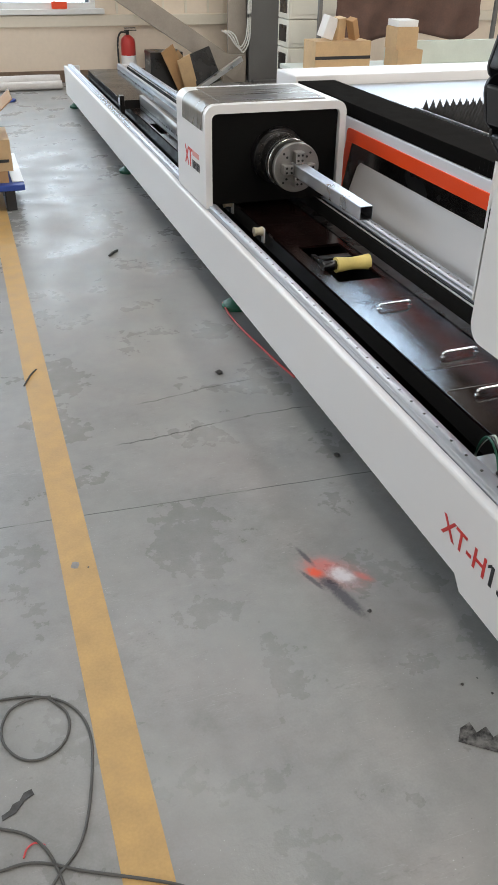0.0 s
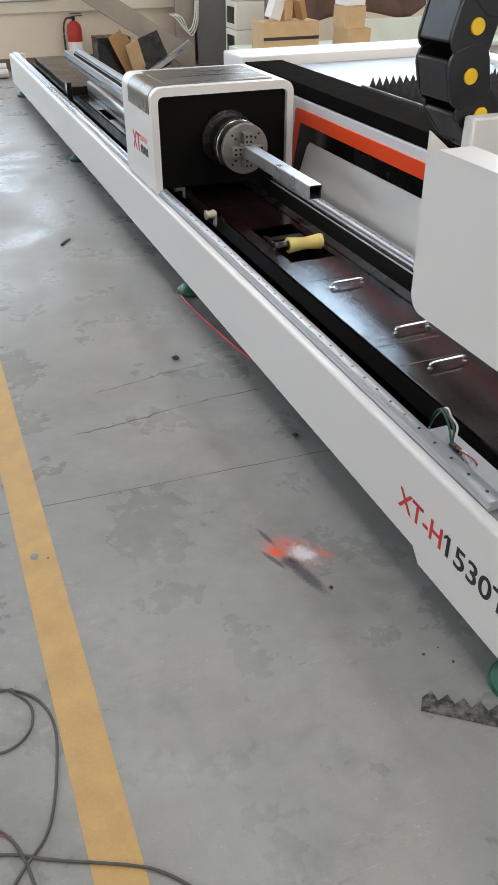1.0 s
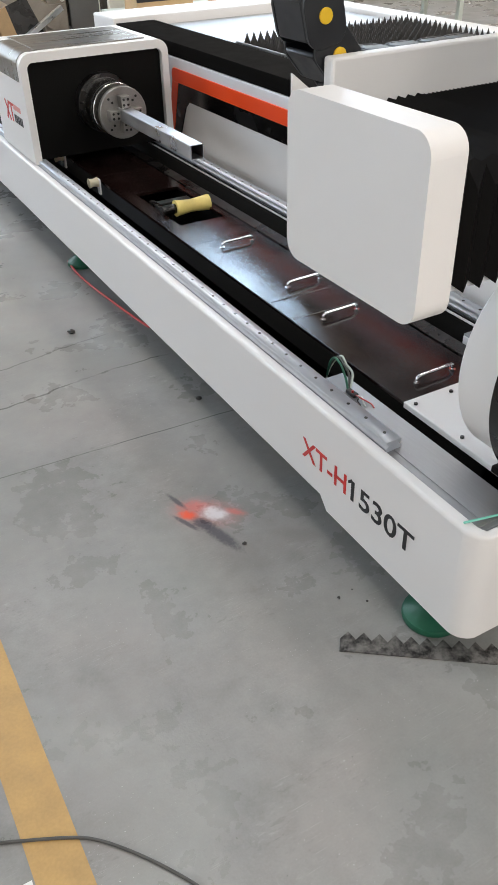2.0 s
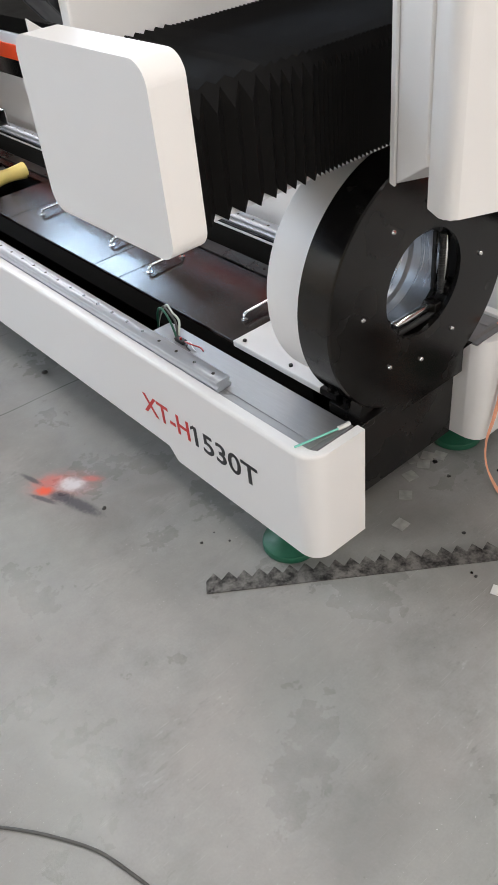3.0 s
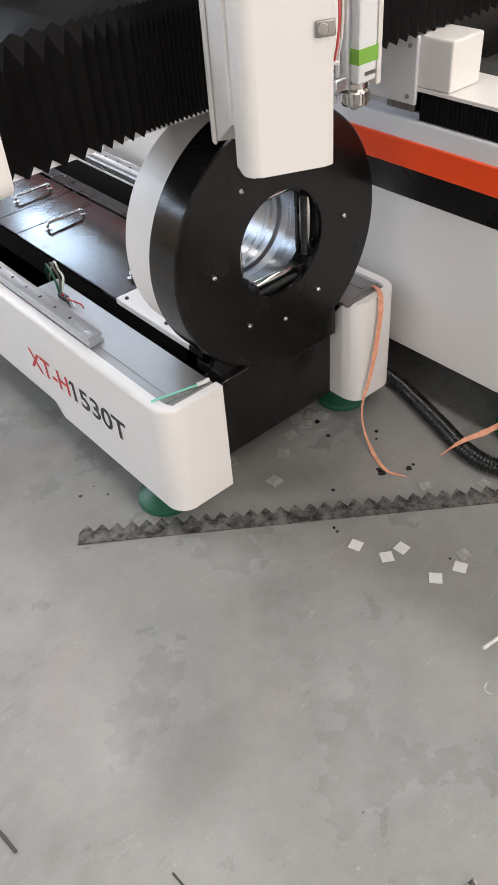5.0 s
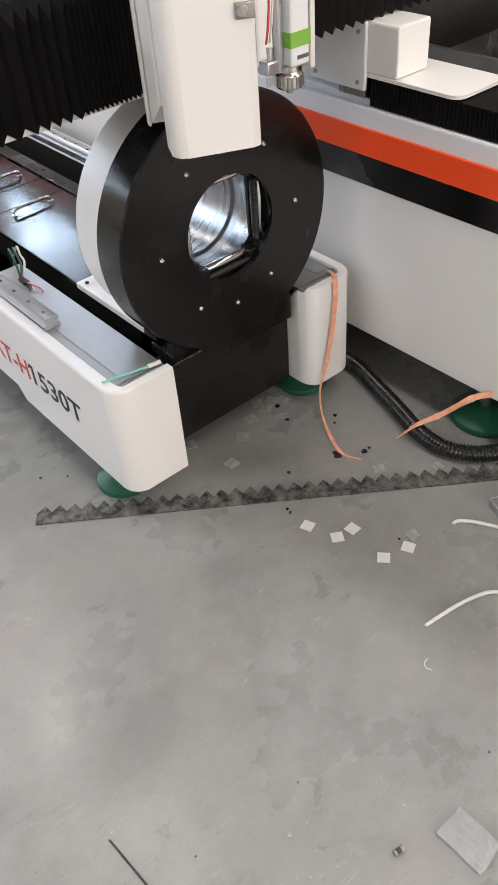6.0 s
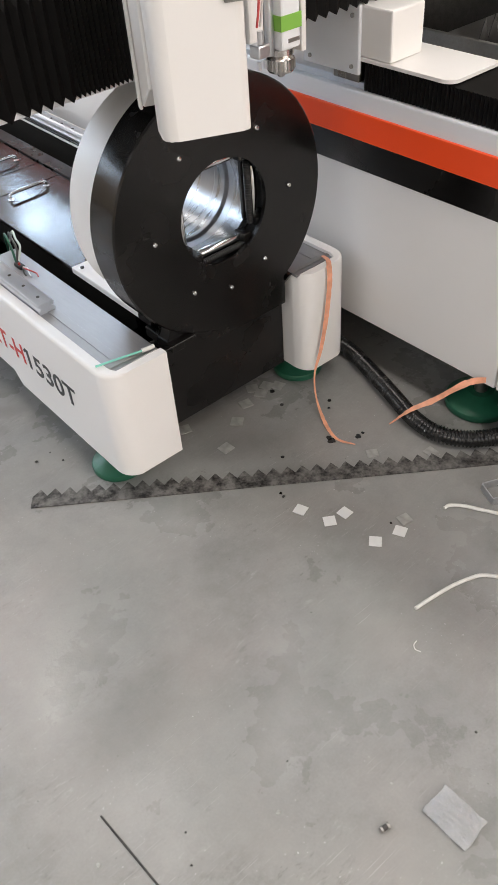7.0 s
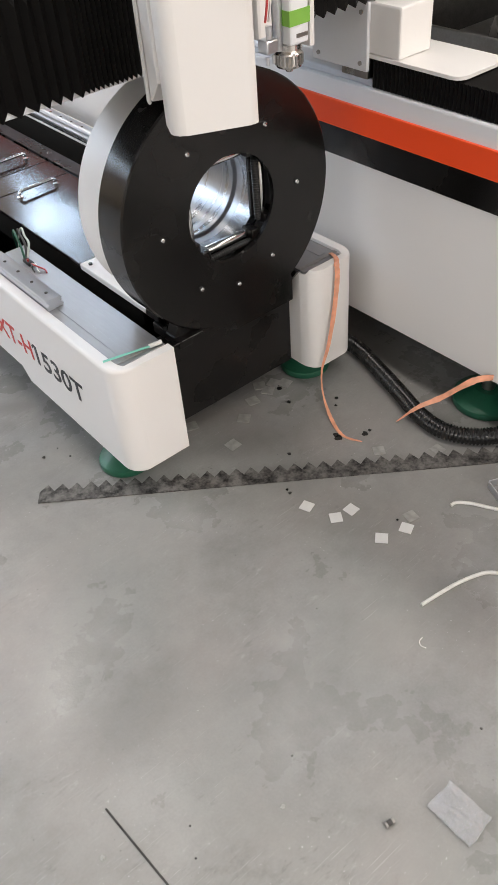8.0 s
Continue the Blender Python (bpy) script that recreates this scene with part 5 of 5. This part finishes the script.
for x, y, r in ((1.151, -0.906, 0.006), (1.359, -0.947, 0.0025), (1.346, -0.947, 0.002), (0.838, -0.753, 0.006), (1.352, -1.013, 0.003), (0.979, -0.676, 0.002), (1.166, -0.579, 0.002)):
    bm = bmesh.new()
    bmesh.ops.create_icosphere(bm, subdivisions=2, radius=1)
    for v in bm.verts:
        v.co *= 0.75 + 0.6 * noise.noise(v.co * 1.9 + Vector((x * 11, y * 7, 2)))
        v.co.z *= 0.25
    lo = min(v.co.z for v in bm.verts)
    bm.transform(Matrix.Translation((x, y, -lo * r + 0.0004)) @ Matrix.Scale(r, 4))
    solo("paint_flake", bm, CHIP_D, "small pale paint flake on the concrete", "flake", "flakes on the floor")
for i, (x, y, r) in enumerate(DROPS):
    bm = bmesh.new()
    k = 14
    prism(bm, [(x + r * (1 + 0.45 * noise.noise((math.cos(2 * math.pi * q / k) * 1.3 + i * 5, math.sin(2 * math.pi * q / k) * 1.3, 1))) * math.cos(2 * math.pi * q / k), y + r * (1 + 0.45 * noise.noise((math.cos(2 * math.pi * q / k) * 1.3 + i * 5, math.sin(2 * math.pi * q / k) * 1.3, 1))) * math.sin(2 * math.pi * q / k)) for q in range(k)], "z", 0.0002, 0.0014)
    solo("oil_drop", bm, OIL, "small dark oil drop on the concrete", "oil drop", "oil drops")

# on the bed's end
stick = thing("swab_stick", "teal plastic stick with a pale tip on the bed", "stick", (1.49, -0.01, 0.42))
part("stick", hose(bmesh.new(), [(1.425, 0.022, 0.4275), (1.49, 0.008, 0.4265), (1.55, 0.000, 0.4215)], 0.0028, 8, 3), TEAL, stick)
part("tip", hose(bmesh.new(), [(1.545, 0.001, 0.4225), (1.565, -0.003, 0.4225), (1.578, -0.004, 0.4225)], 0.0055, 8, 3), STRING, stick, "pale cotton tip")
sw = thing("limit_switch", "small switch with red lever and loose wires on the rail", "switch", (1.54, 0.60, 0.416))
part("body", nbox(1.526, 1.544, 0.585, 0.625, 0.4162, 0.428, 0.003), RUBBER, sw)
part("lever", ncyl((1.533, 0.60, 0.431), (0, 0, 1), 0.0035, 0.006, 12), RED, sw, "red button")
for k, (x, y) in enumerate(((1.530, 0.530), (1.545, 0.515), (1.522, 0.545))):
    part("wire", hose(bmesh.new(), [(1.535, 0.588, 0.424), (1.540 - 0.006 * k, 0.565, 0.428), (x + 0.004, y + 0.02, 0.4205), (x, y, 0.4192)], 0.0022, 6, 5), (STRING, REDWIRE, CABLE)[k], sw)
for k, (m, dx) in enumerate(((GREEN, 0.0), (CABLE, 0.014), (PALEGREEN, 0.026))):
    part("wire", hose(bmesh.new(), [(1.535 + dx * 0.3, 0.625, 0.424), (1.545 + dx, 0.655, 0.449), (1.556 + dx, 0.70, 0.468 - dx * 0.6), (1.574 + dx, 0.76, 0.448), (1.592, 0.81, 0.36), (1.60, 0.82, 0.20)], 0.0034, 8, 6), m, sw)

# ---- cart with boxes beside the walkway ----
cart = thing("blue_cart", "low blue steel pallet with dark legs", "pallet", (0.0, 5.3, 0))
part("deck", nbox(-0.75, 0.60, 4.98, 5.95, 0.145, 0.185, 0.006), BLUE, cart, "blue steel deck")
bm = bmesh.new()
box(bm, 0.52, 0.6, 5.06, 5.95, 0.186, 0.192)
part("edge_strip", bm, FRAMEW, cart, "white edge strip")
for x in (0.46, -0.65):
    for y in (5.02, 5.85):
        part("leg", nbox(x, x + 0.07, y, y + 0.08, 0.0, 0.145, 0.004), BLACK_SATIN, cart)


def carton(x0, x1, y0, y1, z0, z1, material, label, open_top=False, group=""):
    c = thing("cardboard_box", label, "box", ((x0 + x1) / 2, (y0 + y1) / 2, z0), group)
    bm = bmesh.new()
    t = 0.006
    for q in ((x0, x1, y0, y0 + t, z0, z1), (x0, x1, y1 - t, y1, z0, z1), (x0, x0 + t, y0 + t, y1 - t, z0, z1), (x1 - t, x1, y0 + t, y1 - t, z0, z1), (x0 + t, x1 - t, y0 + t, y1 - t, z0, z0 + t)):
        box(bm, *q)
    part("body", bm, material, c)
    if open_top:
        for x, s in ((x0, -1), (x1, 1)):
            bm = nbox(-0.003, 0.003, y0, y1, 0, 0.5 * (x1 - x0) * 0.6)
            bm.transform(pose(x, 0, z1, 0, s * 50, 0))
            part("flap", bm, material, c)
    else:
        part("flap", nbox(x0, (x0 + x1) / 2 - 0.002, y0, y1, z1, z1 + 0.004), material, c)
        part("flap", nbox((x0 + x1) / 2 + 0.002, x1, y0, y1, z1, z1 + 0.004), material, c)
        part("tape", nbox((x0 + x1) / 2 - 0.03, (x0 + x1) / 2 + 0.03, y0 - 0.001, y1 + 0.001, z1 + 0.0045, z1 + 0.0055), CARD2, c)
    return c


carton(-0.1, 0.50, 5.05, 5.55, 0.187, 0.26, CARD, "flat brown cardboard box on the blue pallet")
carton(0.0, 0.54, 5.05, 5.5, 0.266, 0.47, CARD2, "brown cardboard box with writing bars on it")
part("writing", nbox(0.44, 0.52, 5.0475, 5.0495, 0.325, 0.345), BLKLET, bpy.data.objects["cardboard_box.001"])
carton(-0.2, 0.45, 5.1, 5.5, 0.478, 0.60, CARD, "open brown cardboard box on a box", True)
for x, y, z, m, s in ((0.52, 5.66, 0.187, RUBBER, 0.05), (0.5, 5.78, 0.187, RUBBER, 0.06), (0.46, 5.72, 0.187, PAPER, 0.09)):
    bm = bmesh.new()
    bmesh.ops.create_icosphere(bm, subdivisions=3, radius=1)
    for v in bm.verts:
        v.co *= 0.8 + 0.45 * noise.noise(v.co * 2.1 + Vector((x * 30, y * 7, 1)))
        v.co.z = max(v.co.z, -0.6)
    bm.transform(Matrix.Translation((x, y, z + 0.6 * s * 1.6)) @ Matrix.Diagonal((s, s, s * 1.6, 1)))
    solo("wrapped_part", bm, m, "crumpled wrapped machine part on the pallet", "wrapped part", "parts on the pallet")

# ---- along the far wall ----
ext = thing("fire_extinguisher", "red fire extinguisher with black hose by the wall", "fire extinguisher", (2.44, 10.6, 0))
bm = bmesh.new()
lathe(bm, [(0.001, 0.0), (0.085, 0.0), (0.095, 0.015), (0.095, 0.48), (0.085, 0.53), (0.05, 0.565), (0.025, 0.58), (0.001, 0.58)], (2.44, 10.6, 0.0), "z", 28)
part("cylinder", bm, RED, ext, "red cylinder")
part("label", lathe(bmesh.new(), [(0.0955, 0.08), (0.097, 0.08), (0.097, 0.34), (0.0955, 0.34)], (2.44, 10.6, 0), "z", 28), PAPER, ext, "white label")
bm = bmesh.new()
cyl(bm, (2.44, 10.6, 0.60), (0, 0, 1), 0.022, 0.05, 14)
box(bm, 2.40, 2.56, 10.585, 10.615, 0.625, 0.636, 0.003)
box(bm, 2.40, 2.55, 10.585, 10.615, 0.652, 0.662, 0.003)
part("valve", bm, BLACK_SATIN, ext)
part("hose", hose(bmesh.new(), [(2.42, 10.59, 0.61), (2.34, 10.58, 0.60), (2.30, 10.57, 0.48), (2.30, 10.56, 0.2), (2.32, 10.56, 0.05)], 0.012, 8), RUBBER, ext)

pipe = thing("wrapped_pipe", "long pale wrapped pipe lying along the wall", "pipe", (0.0, 10.3, 0))
part("pipe", hose(bmesh.new(), [(-4, 10.42, 0.08), (-1, 10.44, 0.08), (0.6, 10.42, 0.08), (1.25, 10.43, 0.085), (1.5, 10.42, 0.08)], 0.075, 12), PINK, pipe)
part("pipe", hose(bmesh.new(), [(-4, 10.27, 0.055), (-1, 10.28, 0.055), (0.6, 10.26, 0.055), (1.5, 10.28, 0.055)], 0.05, 12), PINK, pipe)
solo("blue_hose", hose(bmesh.new(), [(0.35, 9.55, 0.012), (0.75, 9.45, 0.012), (0.85, 9.6, 0.012), (0.6, 9.75, 0.012), (0.3, 9.7, 0.012)], 0.012, 8), BLUE, "blue hose end curled on the floor", "hose")

col = thing("steel_column", "dark grey steel column of the hall", "column", (4.4, 10.5, 0))
bm = bmesh.new()
box(bm, 4.015, 4.50, 10.30, 10.33, 0.0, ZC)
box(bm, 4.015, 4.50, 10.70, 10.73, 0.0, ZC)
box(bm, 4.25, 4.27, 10.33, 10.70, 0.0, ZC)
part("profile", bm, COLUMN, col)
part("flange", nbox(3.755, 4.010, 10.42, 10.46, 0.0, ZC), BRACE, col, "paler side plate")
part("base_plate", nbox(4.05, 4.70, 10.2, 10.8, 0.0, 0.03), COLUMN, col)
bm = nbox(-0.12, 0.12, -0.05, 0.05, 0, 2.6, 0.004)
bm.transform(pose(3.86, 10.36, 0.13, 0, -58, 0))
brace = thing("wall_brace", "grey-brown steel brace leaning to the column", "brace", (3.9, 10.5, 0))
part("profile", bm, BRACE, brace)
part("gusset", nbox(3.66, 3.98, 10.34, 10.41, 0.0, 0.34, 0.004), BRACE, brace)
for k in range(3):
    solo("white_cable", hose(bmesh.new(), [(3.62 + 0.04 * k, 10.28, 0.64), (3.72 + 0.04 * k, 10.26, 0.58), (3.84 + 0.03 * k, 10.25, 0.44 - 0.03 * k), (3.93 + 0.03 * k, 10.25, 0.50), (3.975 + 0.02 * k, 10.26, 0.72), (3.99 + 0.02 * k, 10.28, 1.3)], 0.009, 8), STRING, "white cable loop hanging by the column", "cable", "white cables")

bm = bmesh.new()
box(bm, 2.58, 3.0, 9.9, 10.25, 0.0, 0.44, 0.006)
solo("black_box", bm, BLACK_SATIN, "dull black steel box on the floor", "box", "black boxes")
bm = nbox(-0.17, 0.17, -0.05, 0.05, 0, 0.42, 0.004)
bm.transform(pose(3.30, 9.75, 0.0, -16, -18, 8))
lo = min(v.co.z for v in bm.verts)
bm.transform(Matrix.Translation((0, 0, -lo)))
solo("black_box", bm, BLACK_SATIN, "black steel cover leaning on scrap", "box", "black boxes")
for x, y, a, b, hgt, m in ((2.98, 9.8, 12, -30, 0.55, CARD), (3.06, 9.72, 14, -22, 0.42, CARD2), (3.14, 9.85, 9, -42, 0.50, WOOD)):
    bm = nbox(-0.09, 0.09, -0.008, 0.008, 0, hgt, 0.002)
    bm.transform(pose(x, y, 0, a, b, 10))
    lo = min(v.co.z for v in bm.verts)
    bm.transform(Matrix.Translation((0, 0, -lo)))
    solo("scrap_board", bm, m, "torn brown board leaning among scrap", "board", "scrap boards")
bm = nbox(-0.03, 0.03, -0.03, 0.03, 0, 0.75, 0.003)
bm.transform(pose(3.05, 9.55, 0.0, 0, 62, 10))
lo = min(v.co.z for v in bm.verts)
bm.transform(Matrix.Translation((0, 0, -lo)))
solo("aluminium_bar", bm, GALV, "pale square bar leaning over scrap", "bar")

for i, z in enumerate((0.0, 0.565, 0.865)):
    z1 = (0.56, 0.86, 1.7)[i]
    c = thing("cream_cabinet", "cream steel cabinet stacked by the column", "cabinet", (4.5, 9.2, z), "stacked cabinets")
    part("body", nbox(4.03, 4.77, 8.9, 9.26, z, z1, 0.012), CABINET, c)
    part("panel", nbox(4.026, 4.0295, 8.96, 9.2, z + 0.06, z1 - 0.06), BLACK_SATIN, c)
    part("seam", nbox(4.07, 4.73, 8.894, 8.899, z + 0.05, z1 - 0.05, 0.001, 1), CABINET, c)

# shelf of junk behind the table
bench = thing("work_bench", "pale green steel bench against the wall", "bench", (5.6, 7.6, 0))
part("top", nbox(3.6, 8.0, 7.2, 8.0, 0.48, 0.52, 0.005), PALEGREEN, bench)
for x in (3.7, 5.6, 7.85):
    for y in (7.25, 7.9):
        part("leg", nbox(x, x + 0.06, y, y + 0.06, 0, 0.48), PALEGREEN, bench)
part("back", nbox(4.70, 7.6, 7.66, 7.72, 0.52, 0.745, 0.005), PALEGREEN, bench, "pale green back board")
carton(3.72, 4.33, 7.3, 7.62, 0.522, 0.79, CARD2, "open cardboard box with wrapped parts in it")
part("tape", nbox(3.719, 4.331, 7.2975, 7.2995, 0.63, 0.66), BLKLET, bpy.data.objects["cardboard_box.003"], "dark strap round the box")
for x, y, s, m in ((3.86, 7.42, 0.07, PAPER), (4.02, 7.45, 0.05, CARD2), (4.18, 7.4, 0.035, CARD)):
    bm = nbox(-s, s, -0.05, 0.05, 0, 0.20, 0.006)
    bm.transform(pose(x, y, 0.66, 8, 24 - 130 * (x - 3.8), 20))
    lo = min(v.co.z for v in bm.verts)
    bm.transform(Matrix.Translation((0, 0, 0.7945 - lo)))
    solo("packed_part", bm, m, "paper wrapped part sticking out of the carton", "packed part", "parts in the carton")
carton(4.65, 4.935, 7.3, 7.6, 0.522, 0.695, CARD2, "small brown carton on the bench", group="stacked cartons")
carton(4.63, 4.87, 7.32, 7.58, 0.701, 0.905, CARD2, "small brown carton stacked on another", group="stacked cartons")
solo("white_carton", nbox(4.635, 4.865, 7.33, 7.57, 0.911, 0.972, 0.004), PAPER, "flat white carton on a brown carton", "box")
solo("orange_box", nbox(1.535, 1.725, 10.815, 10.885, 0.866, 0.95, 0.004), ORANGE, "small orange box on the window sill", "box")
# draped brown cloth
bm = bmesh.new()
nx, nz = 40, 14
vs = []
for i in range(nx + 1):
    u = i / nx
    row = []
    for j in range(nz + 1):
        v = j / nz
        x = 4.29 + 1.77 * u
        z = 1.30 - (0.56 + 0.04 * math.sin(u * 9) - 0.10 * max(0, u - 0.93) / 0.07) * v
        row.append(bm.verts.new((x, 8.12 + 0.05 * math.sin(u * 22 + v) * (0.3 + v) + 0.03 * noise.noise((u * 8, v * 5, 2)), z)))
    vs.append(row)
for i in range(nx):
    for j in range(nz):
        bm.faces.new((vs[i][j], vs[i + 1][j], vs[i + 1][j + 1], vs[i][j + 1]))
cl = solo("brown_cloth", bm, FABRIC, "brown cloth draped over a rail behind the bench", "cloth")
sm2 = cl.modifiers.new("thickness", "SOLIDIFY")
sm2.thickness = 0.012
rail = thing("cloth_rail", "steel rail on two posts carrying the cloth", "rail", (5.0, 8.14, 0))
part("bar", ncyl((5.2, 8.14, 1.305), (1, 0, 0), 0.02, 2.4, 12), COLUMN, rail)
for x in (4.1, 6.3):
    part("post", nbox(x - 0.02, x + 0.02, 8.12, 8.16, 0, 1.3), COLUMN, rail)
# black cables hanging behind the table's near foot
for k in range(3):
    solo("black_cable", hose(bmesh.new(), [(2.36 + 0.02 * k, -0.56 - 0.02 * k, 0.26), (2.345 + 0.02 * k, -0.545, 0.18), (2.35 + 0.03 * k, -0.52 - 0.02 * k, 0.08), (2.38 + 0.03 * k, -0.53 - 0.03 * k, 0.062), (2.46 + 0.03 * k, -0.50, 0.06)], 0.008, 8), RUBBER, "black cable hanging under the white table", "cable", "cables under the table")
